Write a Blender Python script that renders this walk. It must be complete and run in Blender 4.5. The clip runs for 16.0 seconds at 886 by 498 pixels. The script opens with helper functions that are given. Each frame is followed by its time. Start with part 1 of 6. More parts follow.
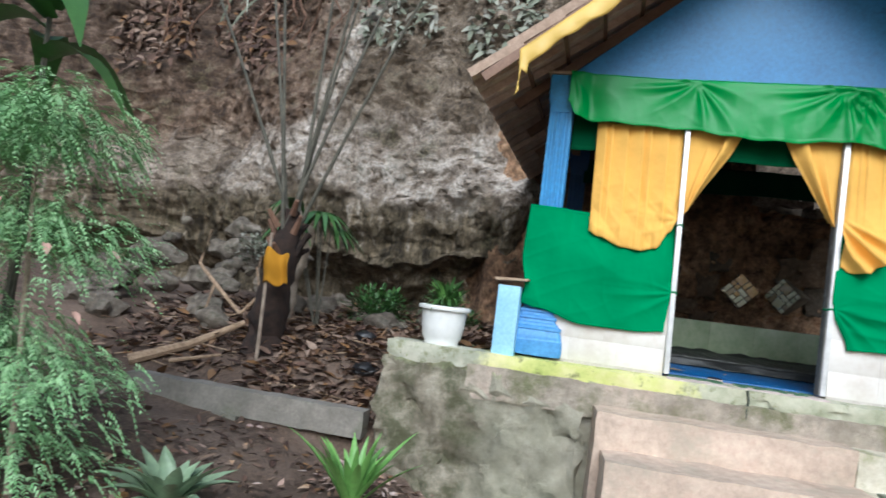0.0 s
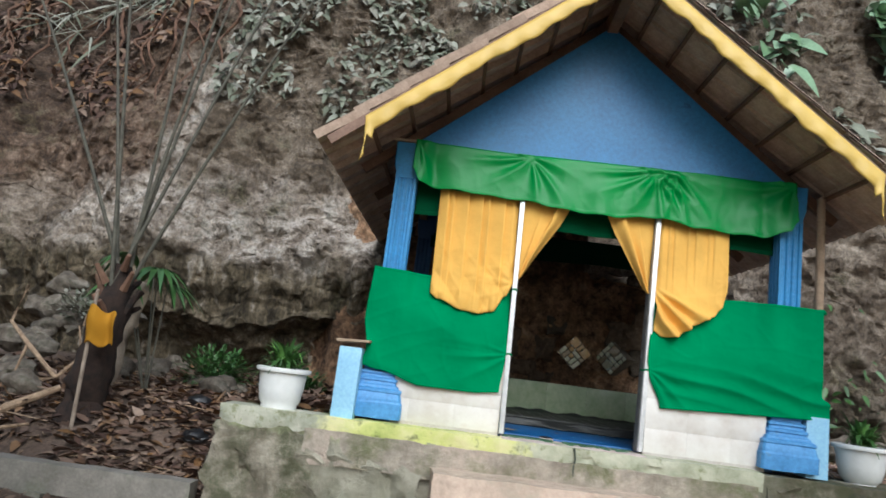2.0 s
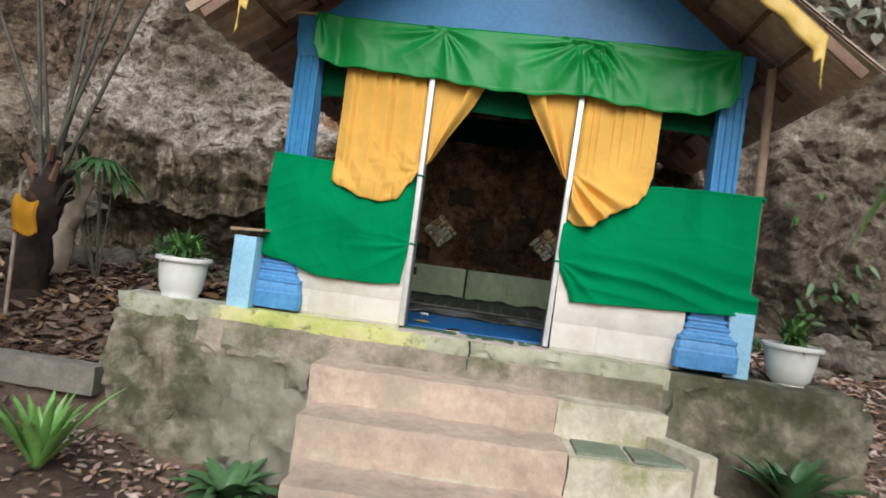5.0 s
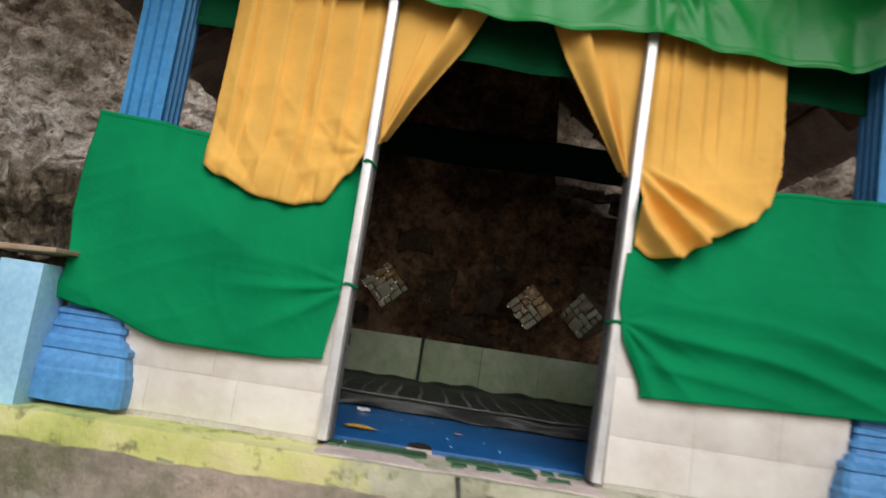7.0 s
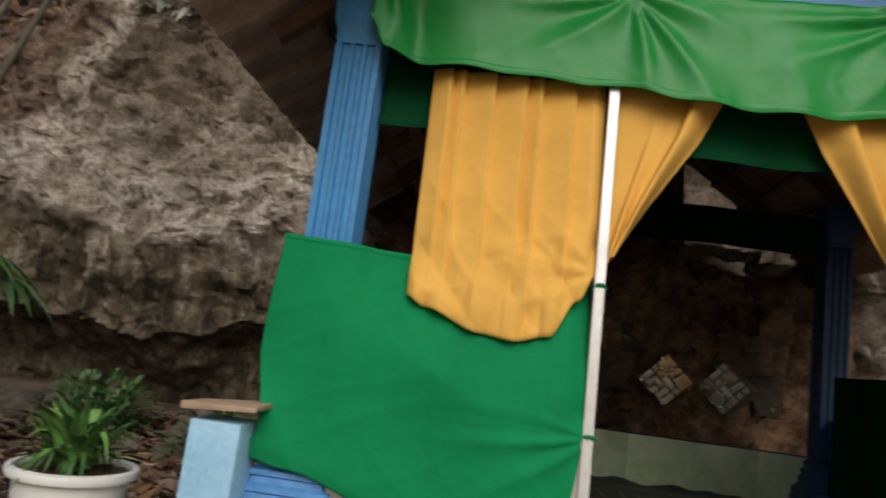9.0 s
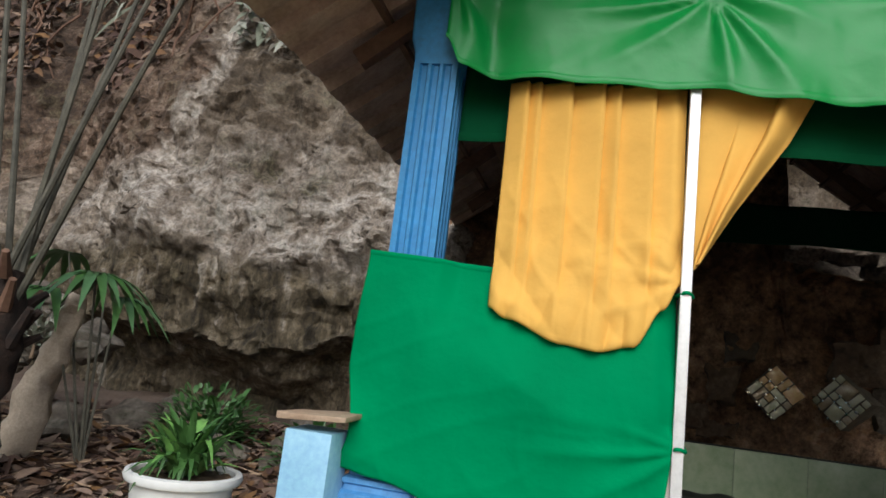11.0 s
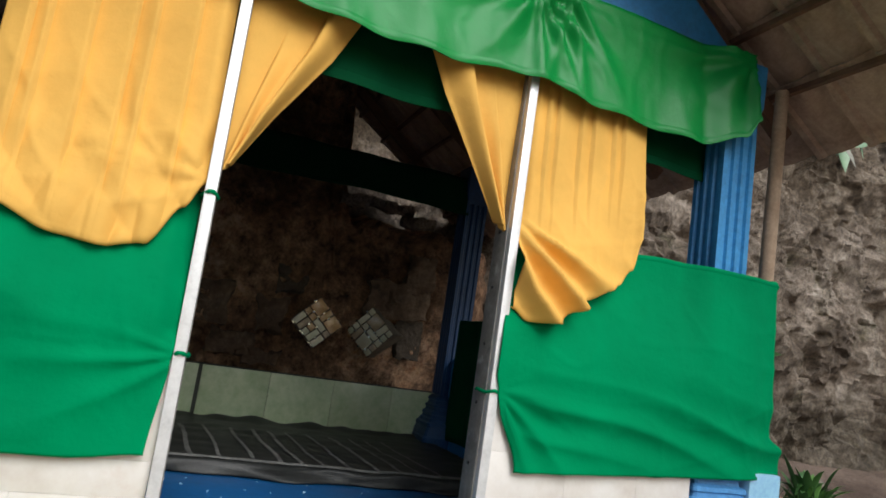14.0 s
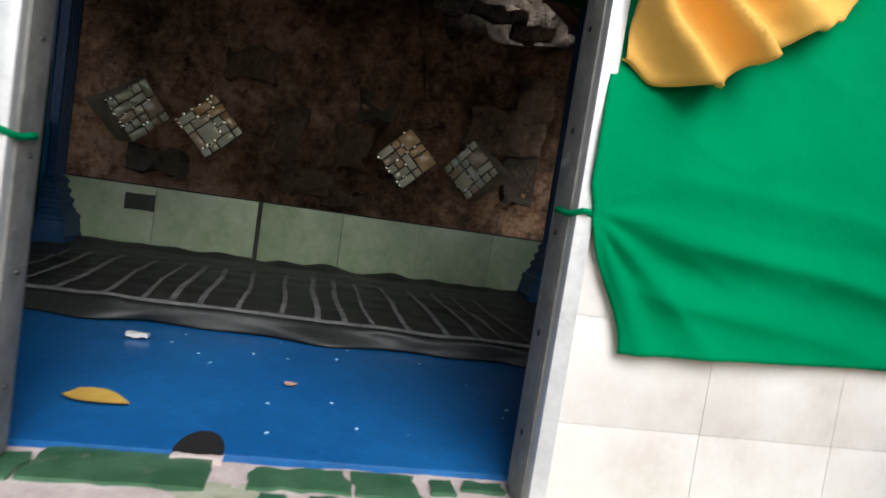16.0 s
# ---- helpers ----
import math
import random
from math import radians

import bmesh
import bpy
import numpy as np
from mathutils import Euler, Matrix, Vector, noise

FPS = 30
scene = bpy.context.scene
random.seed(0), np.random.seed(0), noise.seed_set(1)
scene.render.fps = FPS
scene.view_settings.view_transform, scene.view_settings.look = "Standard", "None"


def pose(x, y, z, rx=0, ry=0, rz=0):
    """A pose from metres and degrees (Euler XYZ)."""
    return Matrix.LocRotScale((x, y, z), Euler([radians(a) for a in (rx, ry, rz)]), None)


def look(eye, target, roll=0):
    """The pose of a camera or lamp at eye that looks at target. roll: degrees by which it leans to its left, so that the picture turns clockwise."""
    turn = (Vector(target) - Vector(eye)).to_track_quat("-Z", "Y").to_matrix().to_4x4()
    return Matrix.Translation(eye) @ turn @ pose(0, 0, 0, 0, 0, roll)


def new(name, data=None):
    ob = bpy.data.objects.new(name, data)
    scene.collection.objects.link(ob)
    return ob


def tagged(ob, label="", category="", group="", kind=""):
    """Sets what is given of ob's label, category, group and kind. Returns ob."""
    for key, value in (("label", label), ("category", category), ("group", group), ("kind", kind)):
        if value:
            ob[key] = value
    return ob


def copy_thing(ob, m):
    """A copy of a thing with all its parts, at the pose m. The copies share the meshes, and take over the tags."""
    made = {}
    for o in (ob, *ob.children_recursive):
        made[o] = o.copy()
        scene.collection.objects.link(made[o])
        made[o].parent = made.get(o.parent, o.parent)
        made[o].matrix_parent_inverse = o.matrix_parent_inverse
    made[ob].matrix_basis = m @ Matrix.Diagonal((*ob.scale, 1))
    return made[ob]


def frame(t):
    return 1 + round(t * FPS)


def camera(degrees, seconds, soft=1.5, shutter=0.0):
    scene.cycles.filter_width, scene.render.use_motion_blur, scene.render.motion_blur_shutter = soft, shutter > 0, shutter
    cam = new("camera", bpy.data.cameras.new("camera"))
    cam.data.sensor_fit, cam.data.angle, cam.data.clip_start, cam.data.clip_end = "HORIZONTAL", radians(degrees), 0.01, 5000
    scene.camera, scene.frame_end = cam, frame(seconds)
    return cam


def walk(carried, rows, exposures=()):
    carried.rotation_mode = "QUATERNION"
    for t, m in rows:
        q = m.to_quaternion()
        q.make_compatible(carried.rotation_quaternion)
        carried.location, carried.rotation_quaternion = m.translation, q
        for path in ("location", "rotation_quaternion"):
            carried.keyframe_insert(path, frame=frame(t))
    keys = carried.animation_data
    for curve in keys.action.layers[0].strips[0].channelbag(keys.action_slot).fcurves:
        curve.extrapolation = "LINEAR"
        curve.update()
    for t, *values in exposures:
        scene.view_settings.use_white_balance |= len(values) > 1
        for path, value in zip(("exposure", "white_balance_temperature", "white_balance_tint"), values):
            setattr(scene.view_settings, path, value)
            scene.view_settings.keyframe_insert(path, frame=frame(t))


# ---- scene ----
cam = camera(65.9, 16.0, soft=1.6, shutter=0.5)
ROWS = [
    (0.0, 0.0, 0.0, 0.0, -0.41, 3.28, -7.2),
    (0.5, -0.0015, 0.001, 0.0006, -3.75, 5.35, -7.21),
    (1.0, 0.0008, -0.0004, 0.001, -4.3, 9.94, -7.2),
    (1.5, 0.004, 0.0002, 0.0007, -5.37, 9.94, -7.04),
    (2.0, 0.0138, -0.0065, 0.001, -12.48, 9.95, -7.15),
    (2.5, 0.0196, -0.0509, -0.0036, -12.57, 7.57, -7.48),
    (3.0, 0.0265, -0.077, -0.0051, -13.07, 5.27, -7.66),
    (3.5, 0.0988, -0.0729, -0.0199, -15.58, 4.31, -7.27),
    (4.0, 0.1535, -0.0667, 0.0157, -14.73, -0.35, -7.07),
    (4.2, 0.1645, -0.0672, 0.0185, -9.2, -0.95, -7.12),
    (6.3, 0.2262, 0.2112, 0.0125, -6.42, 5.41, -7.92),
    (6.5, 0.2228, 0.2352, 0.0107, -10.18, 6.14, -8.04),
    (7.0, 0.2034, 0.3116, 0.0045, -12.72, 7.38, -8.55),
    (7.5, 0.166, 0.3588, 0.0129, -15.47, 9.98, -8.34),
    (8.0, 0.1341, 0.3771, 0.0412, -17.21, 10.15, -7.89),
    (8.5, 0.1209, 0.3815, 0.0465, -16.23, 9.19, -7.83),
    (9.0, 0.1128, 0.378, 0.052, -9.45, 8.67, -7.43),
    (9.5, 0.1147, 0.3732, 0.0536, -4.49, 8.48, -6.97),
    (10.0, 0.1162, 0.3731, 0.0536, -1.75, 8.41, -6.9),
    (10.2, 0.1172, 0.3727, 0.0543, -0.8, 8.25, -6.92),
    (12.3, 0.1255, 0.3765, 0.043, -4.6, 10.15, -7.05),
    (12.5, 0.1269, 0.3779, 0.0417, -11.15, 10.11, -7.24),
    (13.0, 0.1358, 0.3855, 0.0372, -23.94, 10.28, -7.66),
    (13.5, 0.1491, 0.3848, 0.0386, -30.19, 9.51, -7.85),
    (14.0, 0.1543, 0.3844, 0.0381, -35.47, 8.97, -8.31),
    (14.5, 0.1405, 0.3846, 0.0327, -32.09, 5.88, -8.8),
    (15.0, 0.1719, 0.4131, 0.0179, -26.56, 1.86, -8.19),
    (15.5, 0.2303, 0.4603, 0.0167, -23.97, -2.56, -7.93),
    (16.0, 0.2612, 0.4875, 0.0237, -23.37, -4.21, -8.52),
]
METRES = 6.7
BASE = pose(-0.933, -4.776, 1.47, 0, 0, 13.4)
walk(cam, [(t, BASE @ pose(METRES * x, METRES * y, METRES * z, 90 + pitch, roll, yaw)) for t, x, y, z, yaw, pitch, roll in ROWS],
     exposures=[(0.0, 0.08, 5850, 3), (2.0, -0.15, 6050, 3), (4.0, -0.17, 6350, 4), (6.5, -0.42, 6700, 8), (7.5, -0.52, 6800, 9), (8.5, -0.55, 7300, 10), (9.0, -0.68, 7200, 10), (9.5, -0.32, 6450, 6), (10.0, -0.27, 6450, 5), (12.5, -0.24, 6450, 6), (13.0, -0.32, 6450, 6), (14.0, -0.22, 6450, 6), (15.0, -0.14, 6200, 5), (16.0, 0.06, 6300, 6)])

# ---- sky, sun, light ----
world = bpy.data.worlds.new("overcast_sky")
scene.world = world
world.use_nodes = True
wn = world.node_tree
wn.nodes.clear()
sky = wn.nodes.new("ShaderNodeTexSky")
sky.sky_type, sky.sun_disc = "NISHITA", False
sky.sun_elevation, sky.sun_rotation = radians(39), radians(171)
sky.air_density, sky.dust_density, sky.ozone_density = 1.0, 3.5, 0.6
bg = wn.nodes.new("ShaderNodeBackground")
bg.inputs["Strength"].default_value = 0.11
wout = wn.nodes.new("ShaderNodeOutputWorld")
wn.links.new(sky.outputs["Color"], bg.inputs["Color"])
wn.links.new(bg.outputs["Background"], wout.inputs["Surface"])
sun_data = bpy.data.lights.new("sun", "SUN")
sun_data.energy, sun_data.angle, sun_data.color = 3.0, radians(44), (0.95, 0.98, 1.06)
sun = new("sun", sun_data)
sun.matrix_world = look((2, -12, 10.85), (0, 0, 1))

# ---- materials ----


def nodes_of(name, rough=0.8, metal=0.0):
    m = bpy.data.materials.new(name)
    m.use_nodes = True
    nt = m.node_tree
    b = nt.nodes["Principled BSDF"]
    b.inputs["Roughness"].default_value = rough
    b.inputs["Metallic"].default_value = metal
    return m, nt, b


def rgb(c):
    return (c[0], c[1], c[2], 1.0)


def coords(nt):
    return nt.nodes.new("ShaderNodeTexCoord").outputs["Object"]


def tex_noise(nt, scale, detail=6.0, rough=0.6, vec=None):
    n = nt.nodes.new("ShaderNodeTexNoise")
    n.inputs["Scale"].default_value = scale
    n.inputs["Detail"].default_value = detail
    n.inputs["Roughness"].default_value = rough
    nt.links.new(vec if vec is not None else coords(nt), n.inputs["Vector"])
    return n.outputs["Fac"]


def ramp(nt, fac, stops):
    r = nt.nodes.new("ShaderNodeValToRGB")
    el = r.color_ramp.elements
    while len(el) < len(stops):
        el.new(0.5)
    for e, (p, c) in zip(el, stops):
        e.position, e.color = p, rgb(c)
    nt.links.new(fac, r.inputs["Fac"])
    return r.outputs["Color"]


def mix(nt, fac, a, b, mode="MIX"):
    x = nt.nodes.new("ShaderNodeMix")
    x.data_type, x.blend_type = "RGBA", mode
    for sock, v in ((x.inputs[0], fac), (x.inputs[6], a), (x.inputs[7], b)):
        if isinstance(v, (int, float)):
            sock.default_value = v
        elif isinstance(v, tuple):
            sock.default_value = rgb(v)
        else:
            nt.links.new(v, sock)
    return x.outputs[2]


def bump(nt, b, height, strength=0.3, dist=0.01):
    n = nt.nodes.new("ShaderNodeBump")
    n.inputs["Strength"].default_value = strength
    n.inputs["Distance"].default_value = dist
    nt.links.new(height, n.inputs["Height"])
    nt.links.new(n.outputs["Normal"], b.inputs["Normal"])


def vary(nt, island=False):
    if island:
        return nt.nodes.new("ShaderNodeNewGeometry").outputs["Random Per Island"]
    return nt.nodes.new("ShaderNodeObjectInfo").outputs["Random"]


def surface(name, stops, scale, rough=0.8, metal=0.0, fine=60.0, bump_s=0.25, bump_d=0.004, spots=None, rand=0.0, island=False):
    """Noise-graded colour, a finer grain over it, optional stains and piece-to-piece variation."""
    m, nt, b = nodes_of(name, rough, metal)
    vec = coords(nt)
    base = ramp(nt, tex_noise(nt, scale, 8, 0.62, vec), stops)
    g = tex_noise(nt, fine, 4, 0.7, vec)
    base = mix(nt, 0.35, base, ramp(nt, g, [(0.3, (0.25, 0.25, 0.25)), (0.7, (0.75, 0.75, 0.75))]), "OVERLAY")
    if spots:
        s_scale, lo, hi, col = spots
        base = mix(nt, ramp(nt, tex_noise(nt, s_scale, 7, 0.65, vec), [(lo, (0, 0, 0)), (hi, (1, 1, 1))]), base, col)
    if rand:
        base = mix(nt, 1.0, base, ramp(nt, vary(nt, island), [(0.0, (1 - rand,) * 3), (1.0, (1.0,) * 3)]), "MULTIPLY")
    nt.links.new(base, b.inputs["Base Color"])
    bump(nt, b, g, bump_s, bump_d)
    return m


def cloth(name, col, rough, sheen=0.3, crease=0.5, gloss=None):
    m, nt, b = nodes_of(name, rough)
    vec = coords(nt)
    tone = ramp(nt, tex_noise(nt, 3.0, 5, 0.6, vec), [(0.3, tuple(c * 0.86 for c in col)), (0.7, tuple(min(1, c * 1.1) for c in col))])
    weave = tex_noise(nt, 900.0, 2, 0.5, vec)
    soft = tex_noise(nt, 14.0, 4, 0.6, vec)
    h = nt.nodes.new("ShaderNodeMath")
    h.operation = "MULTIPLY_ADD"
    h.inputs[1].default_value = 0.05
    nt.links.new(weave, h.inputs[0])
    nt.links.new(soft, h.inputs[2])
    nt.links.new(tone, b.inputs["Base Color"])
    b.inputs["Sheen Weight"].default_value = sheen
    b.inputs["Specular IOR Level"].default_value = gloss if gloss is not None else (0.5 if rough < 0.5 else 0.08)
    b.inputs["Sheen Roughness"].default_value = 0.5
    bump(nt, b, h.outputs[0], crease, 0.012)
    return m


def leaf_mat(name, cols, rough=0.45):
    m, nt, b = nodes_of(name, rough)
    c = ramp(nt, vary(nt, True), [(i / max(1, len(cols) - 1), c) for i, c in enumerate(cols)])
    c = mix(nt, 0.4, c, ramp(nt, tex_noise(nt, 25.0), [(0.3, (0.3, 0.3, 0.3)), (0.7, (0.7, 0.7, 0.7))]), "OVERLAY")
    nt.links.new(c, b.inputs["Base Color"])
    return m


GREEN = cloth("green_cotton", (0.0, 0.225, 0.083), 0.8, 0.0, 0.32)
SATIN = cloth("green_satin", (0.004, 0.235, 0.043), 0.4, 0.0, 0.2, 0.3)
# Green lowered so the colour itself carries the shade inside the hut.
SHADEGREEN = cloth("shaded_green_cotton", (0.002, 0.065, 0.024), 0.85, 0.0, 0.3)
YELLOW = cloth("ochre_cotton", (0.78, 0.445, 0.105), 0.7, 0.0, 0.25)
RIBBON = cloth("yellow_satin", (0.74, 0.5, 0.12), 0.45, 0.0, 0.5)
BLUE = surface("blue_paint", [(0.3, (0.028, 0.19, 0.44)), (0.7, (0.042, 0.27, 0.56))], 3.0, 0.5, fine=40, bump_s=0.15, spots=(9.0, 0.66, 0.8, (0.02, 0.09, 0.22)))
GABLE = surface("gable_blue_paint", [(0.3, (0.02, 0.15, 0.36)), (0.7, (0.032, 0.215, 0.47))], 1.6, 0.45, fine=30, bump_s=0.08, spots=(7.0, 0.68, 0.78, (0.012, 0.05, 0.14)))
LIGHTBLUE = surface("pale_blue_paint", [(0.3, (0.27, 0.52, 0.72)), (0.7, (0.38, 0.66, 0.86))], 4.0, 0.55, fine=50, bump_s=0.15, spots=(6.0, 0.64, 0.78, (0.2, 0.33, 0.42)))
PEDBLUE = surface("worn_blue_paint", [(0.3, (0.06, 0.23, 0.5)), (0.7, (0.1, 0.32, 0.64))], 5.0, 0.5, fine=40, bump_s=0.3, spots=(8.0, 0.62, 0.74, (0.1, 0.18, 0.26)))
FLOORBLUE = surface("blue_floor_paint", [(0.3, (0.008, 0.085, 0.26)), (0.7, (0.014, 0.125, 0.34))], 2.2, 0.32, fine=35, bump_s=0.1, spots=(16.0, 0.7, 0.76, (0.12, 0.25, 0.5)))
WHITETILE = surface("white_wall_tile", [(0.3, (0.62, 0.56, 0.51)), (0.5, (0.72, 0.675, 0.63)), (0.7, (0.79, 0.755, 0.715))], 2.6, 0.32, fine=9, bump_s=0.05, spots=(3.4, 0.56, 0.78, (0.6, 0.47, 0.4)), rand=0.06)
BACKTILE = surface("green_white_wall_tile", [(0.3, (0.41, 0.55, 0.29)), (0.5, (0.5, 0.62, 0.4)), (0.7, (0.6, 0.69, 0.51))], 1.5, 0.3, fine=12, bump_s=0.05, rand=0.15)
GROUT = surface("grey_grout", [(0.3, (0.5, 0.45, 0.41)), (0.7, (0.62, 0.57, 0.53))], 8.0, 0.9)
DARKGROUT = surface("dark_grout", [(0.3, (0.05, 0.06, 0.05)), (0.7, (0.08, 0.09, 0.07))], 8.0, 0.9)
ALU = surface("aluminium", [(0.3, (0.62, 0.62, 0.62)), (0.7, (0.78, 0.78, 0.78))], 12.0, 0.42, 0.35, fine=70, bump_s=0.1)
ALUSIDE = surface("weathered_aluminium", [(0.3, (0.18, 0.175, 0.165)), (0.7, (0.32, 0.31, 0.29))], 14.0, 0.6, 0.3, fine=60, bump_s=0.2, spots=(9.0, 0.6, 0.68, (0.5, 0.5, 0.49)))
MUSTARD = cloth("mustard_cotton", (0.42, 0.2, 0.02), 0.8, 0.0, 0.4)
# Still darker copy for the rear strip, with the deep shade put into it.
DEEPSHADEGREEN = cloth("deep_shade_green_cotton", (0.002, 0.03, 0.012), 0.9, 0.0, 0.3)
CLAY = surface("clay_roof_tile", [(0.25, (0.36, 0.24, 0.175)), (0.6, (0.6, 0.44, 0.335)), (0.85, (0.7, 0.56, 0.45))], 7.0, 0.85, fine=50, bump_s=0.4, rand=0.3)
BARGE = surface("brown_barge_wood", [(0.3, (0.17, 0.1, 0.07)), (0.7, (0.3, 0.19, 0.14))], 7.0, 0.8, fine=50, bump_s=0.4)
# The front columns' blue, darkened to carry the shade at the rear.
SHADEBLUE = surface("shaded_blue_paint", [(0.3, (0.007, 0.045, 0.13)), (0.7, (0.012, 0.065, 0.18))], 4.0, 0.5, fine=40, bump_s=0.2)
DULLTILE = surface("dull_green_floor_tile", [(0.3, (0.15, 0.19, 0.13)), (0.7, (0.26, 0.29, 0.22))], 7.0, 0.6, fine=30, bump_s=0.2, rand=0.2)
PINKMORTAR = surface("pinkish_mortar", [(0.3, (0.5, 0.4, 0.37)), (0.7, (0.68, 0.58, 0.54))], 9.0, 0.9, fine=40, bump_s=0.5, bump_d=0.008, spots=(6.0, 0.6, 0.75, (0.36, 0.34, 0.3)))
MIRROR = surface("mirror_chip", [(0.3, (0.78, 0.77, 0.64)), (0.7, (0.88, 0.87, 0.76))], 9.0, 0.08, 1.0, bump_s=0.05)
TIMBER = surface("old_timber", [(0.3, (0.1, 0.05, 0.03)), (0.7, (0.2, 0.11, 0.07))], 6.0, 0.8, fine=45, bump_s=0.4)
PALEWOOD = surface("pale_wood", [(0.3, (0.3, 0.2, 0.13)), (0.7, (0.46, 0.34, 0.24))], 9.0, 0.8, fine=60, bump_s=0.4)
BARK = surface("grey_bark", [(0.3, (0.2, 0.15, 0.11)), (0.7, (0.4, 0.32, 0.25))], 12.0, 0.9, fine=70, bump_s=0.6, bump_d=0.006)
PALMBARK = surface("dark_palm_fibre", [(0.3, (0.008, 0.006, 0.005)), (0.7, (0.045, 0.024, 0.016))], 14.0, 0.95, fine=80, bump_s=0.8, bump_d=0.012)
STALK = surface("palm_stalk", [(0.3, (0.05, 0.047, 0.035)), (0.7, (0.13, 0.12, 0.09))], 9.0, 0.7, fine=50)
CONCRETE = surface("grey_concrete", [(0.3, (0.15, 0.135, 0.115)), (0.7, (0.29, 0.265, 0.23))], 5.0, 0.9, fine=45, bump_s=0.5, bump_d=0.008, spots=(3.0, 0.55, 0.75, (0.13, 0.14, 0.09)))
POTPLASTIC = surface("white_plastic", [(0.3, (0.74, 0.74, 0.72)), (0.7, (0.82, 0.82, 0.8))], 3.0, 0.35, fine=20, bump_s=0.05, spots=(7.0, 0.66, 0.82, (0.5, 0.47, 0.4)))
POTSOIL = surface("pot_soil", [(0.3, (0.1, 0.065, 0.04)), (0.7, (0.26, 0.17, 0.1))], 30.0, 0.95, fine=90, bump_s=0.8, bump_d=0.01)
TARP = surface("black_tarpaulin", [(0.3, (0.012, 0.013, 0.012)), (0.7, (0.035, 0.037, 0.035))], 5.0, 0.5, fine=40, bump_s=0.3)
TARPLINE = surface("grey_tarp_stripe", [(0.3, (0.1, 0.1, 0.095)), (0.7, (0.26, 0.26, 0.25))], 20.0, 0.6)
STEPTILE = surface("green_floor_tile", [(0.3, (0.03, 0.11, 0.05)), (0.7, (0.09, 0.2, 0.11))], 9.0, 0.35, fine=30, bump_s=0.15, spots=(12.0, 0.6, 0.75, (0.25, 0.27, 0.22)), rand=0.2)
STICK = surface("dry_stick", [(0.3, (0.2, 0.13, 0.08)), (0.7, (0.42, 0.3, 0.2))], 15.0, 0.9, fine=60)
BLACKBAG = surface("black_plastic", [(0.3, (0.008, 0.008, 0.009)), (0.7, (0.02, 0.02, 0.022))], 6.0, 0.35, fine=30, bump_s=0.5)
PAPER = surface("white_litter", [(0.3, (0.6, 0.6, 0.58)), (0.7, (0.75, 0.75, 0.73))], 20.0, 0.6)
DIAMOND = surface("mosaic_backing", [(0.3, (0.1, 0.085, 0.06)), (0.7, (0.2, 0.17, 0.12))], 9.0, 0.8)
LEAF = leaf_mat("green_leaf", [(0.03, 0.09, 0.02), (0.05, 0.13, 0.03), (0.07, 0.16, 0.05)])
FINELEAF = leaf_mat("feathery_leaf", [(0.16, 0.34, 0.13), (0.26, 0.46, 0.21), (0.36, 0.56, 0.3)], 0.7)
BIGLEAF = leaf_mat("pale_green_leaf", [(0.17, 0.29, 0.15), (0.26, 0.4, 0.25), (0.34, 0.46, 0.34)], 0.4)
BRIGHT = leaf_mat("bright_leaf", [(0.1, 0.24, 0.05), (0.15, 0.33, 0.08), (0.2, 0.4, 0.1)], 0.45)
AGAVE = leaf_mat("agave_leaf", [(0.045, 0.11, 0.04), (0.07, 0.16, 0.06), (0.1, 0.2, 0.09)], 0.4)
ALOE = leaf_mat("striped_agave_leaf", [(0.14, 0.22, 0.12), (0.2, 0.29, 0.18), (0.3, 0.36, 0.22)], 0.45)
CREEPER = leaf_mat("dusty_creeper_leaf", [(0.1, 0.11, 0.07), (0.2, 0.22, 0.16), (0.36, 0.36, 0.3), (0.08, 0.06, 0.04)], 0.7)
DRY = leaf_mat("dry_leaf", [(0.2, 0.115, 0.085), (0.34, 0.21, 0.165), (0.48, 0.33, 0.265), (0.58, 0.45, 0.385), (0.25, 0.14, 0.11), (0.66, 0.54, 0.49), (0.45, 0.28, 0.15), (0.42, 0.29, 0.24)], 0.8)
# Darker than DRY: the shade on the left ground is in these colours.
SHADEDLEAF = leaf_mat("shaded_dead_leaf", [(0.04, 0.02, 0.014), (0.075, 0.038, 0.026), (0.12, 0.068, 0.046), (0.2, 0.135, 0.096), (0.05, 0.026, 0.018), (0.19, 0.095, 0.034), (0.28, 0.2, 0.15), (0.07, 0.035, 0.023)], 0.8)
PINKLEAF = leaf_mat("pink_dying_leaf", [(0.55, 0.3, 0.24), (0.62, 0.4, 0.33)], 0.6)
YELLOWLEAF = leaf_mat("yellow_leaf", [(0.6, 0.36, 0.06), (0.66, 0.42, 0.09)], 0.6)


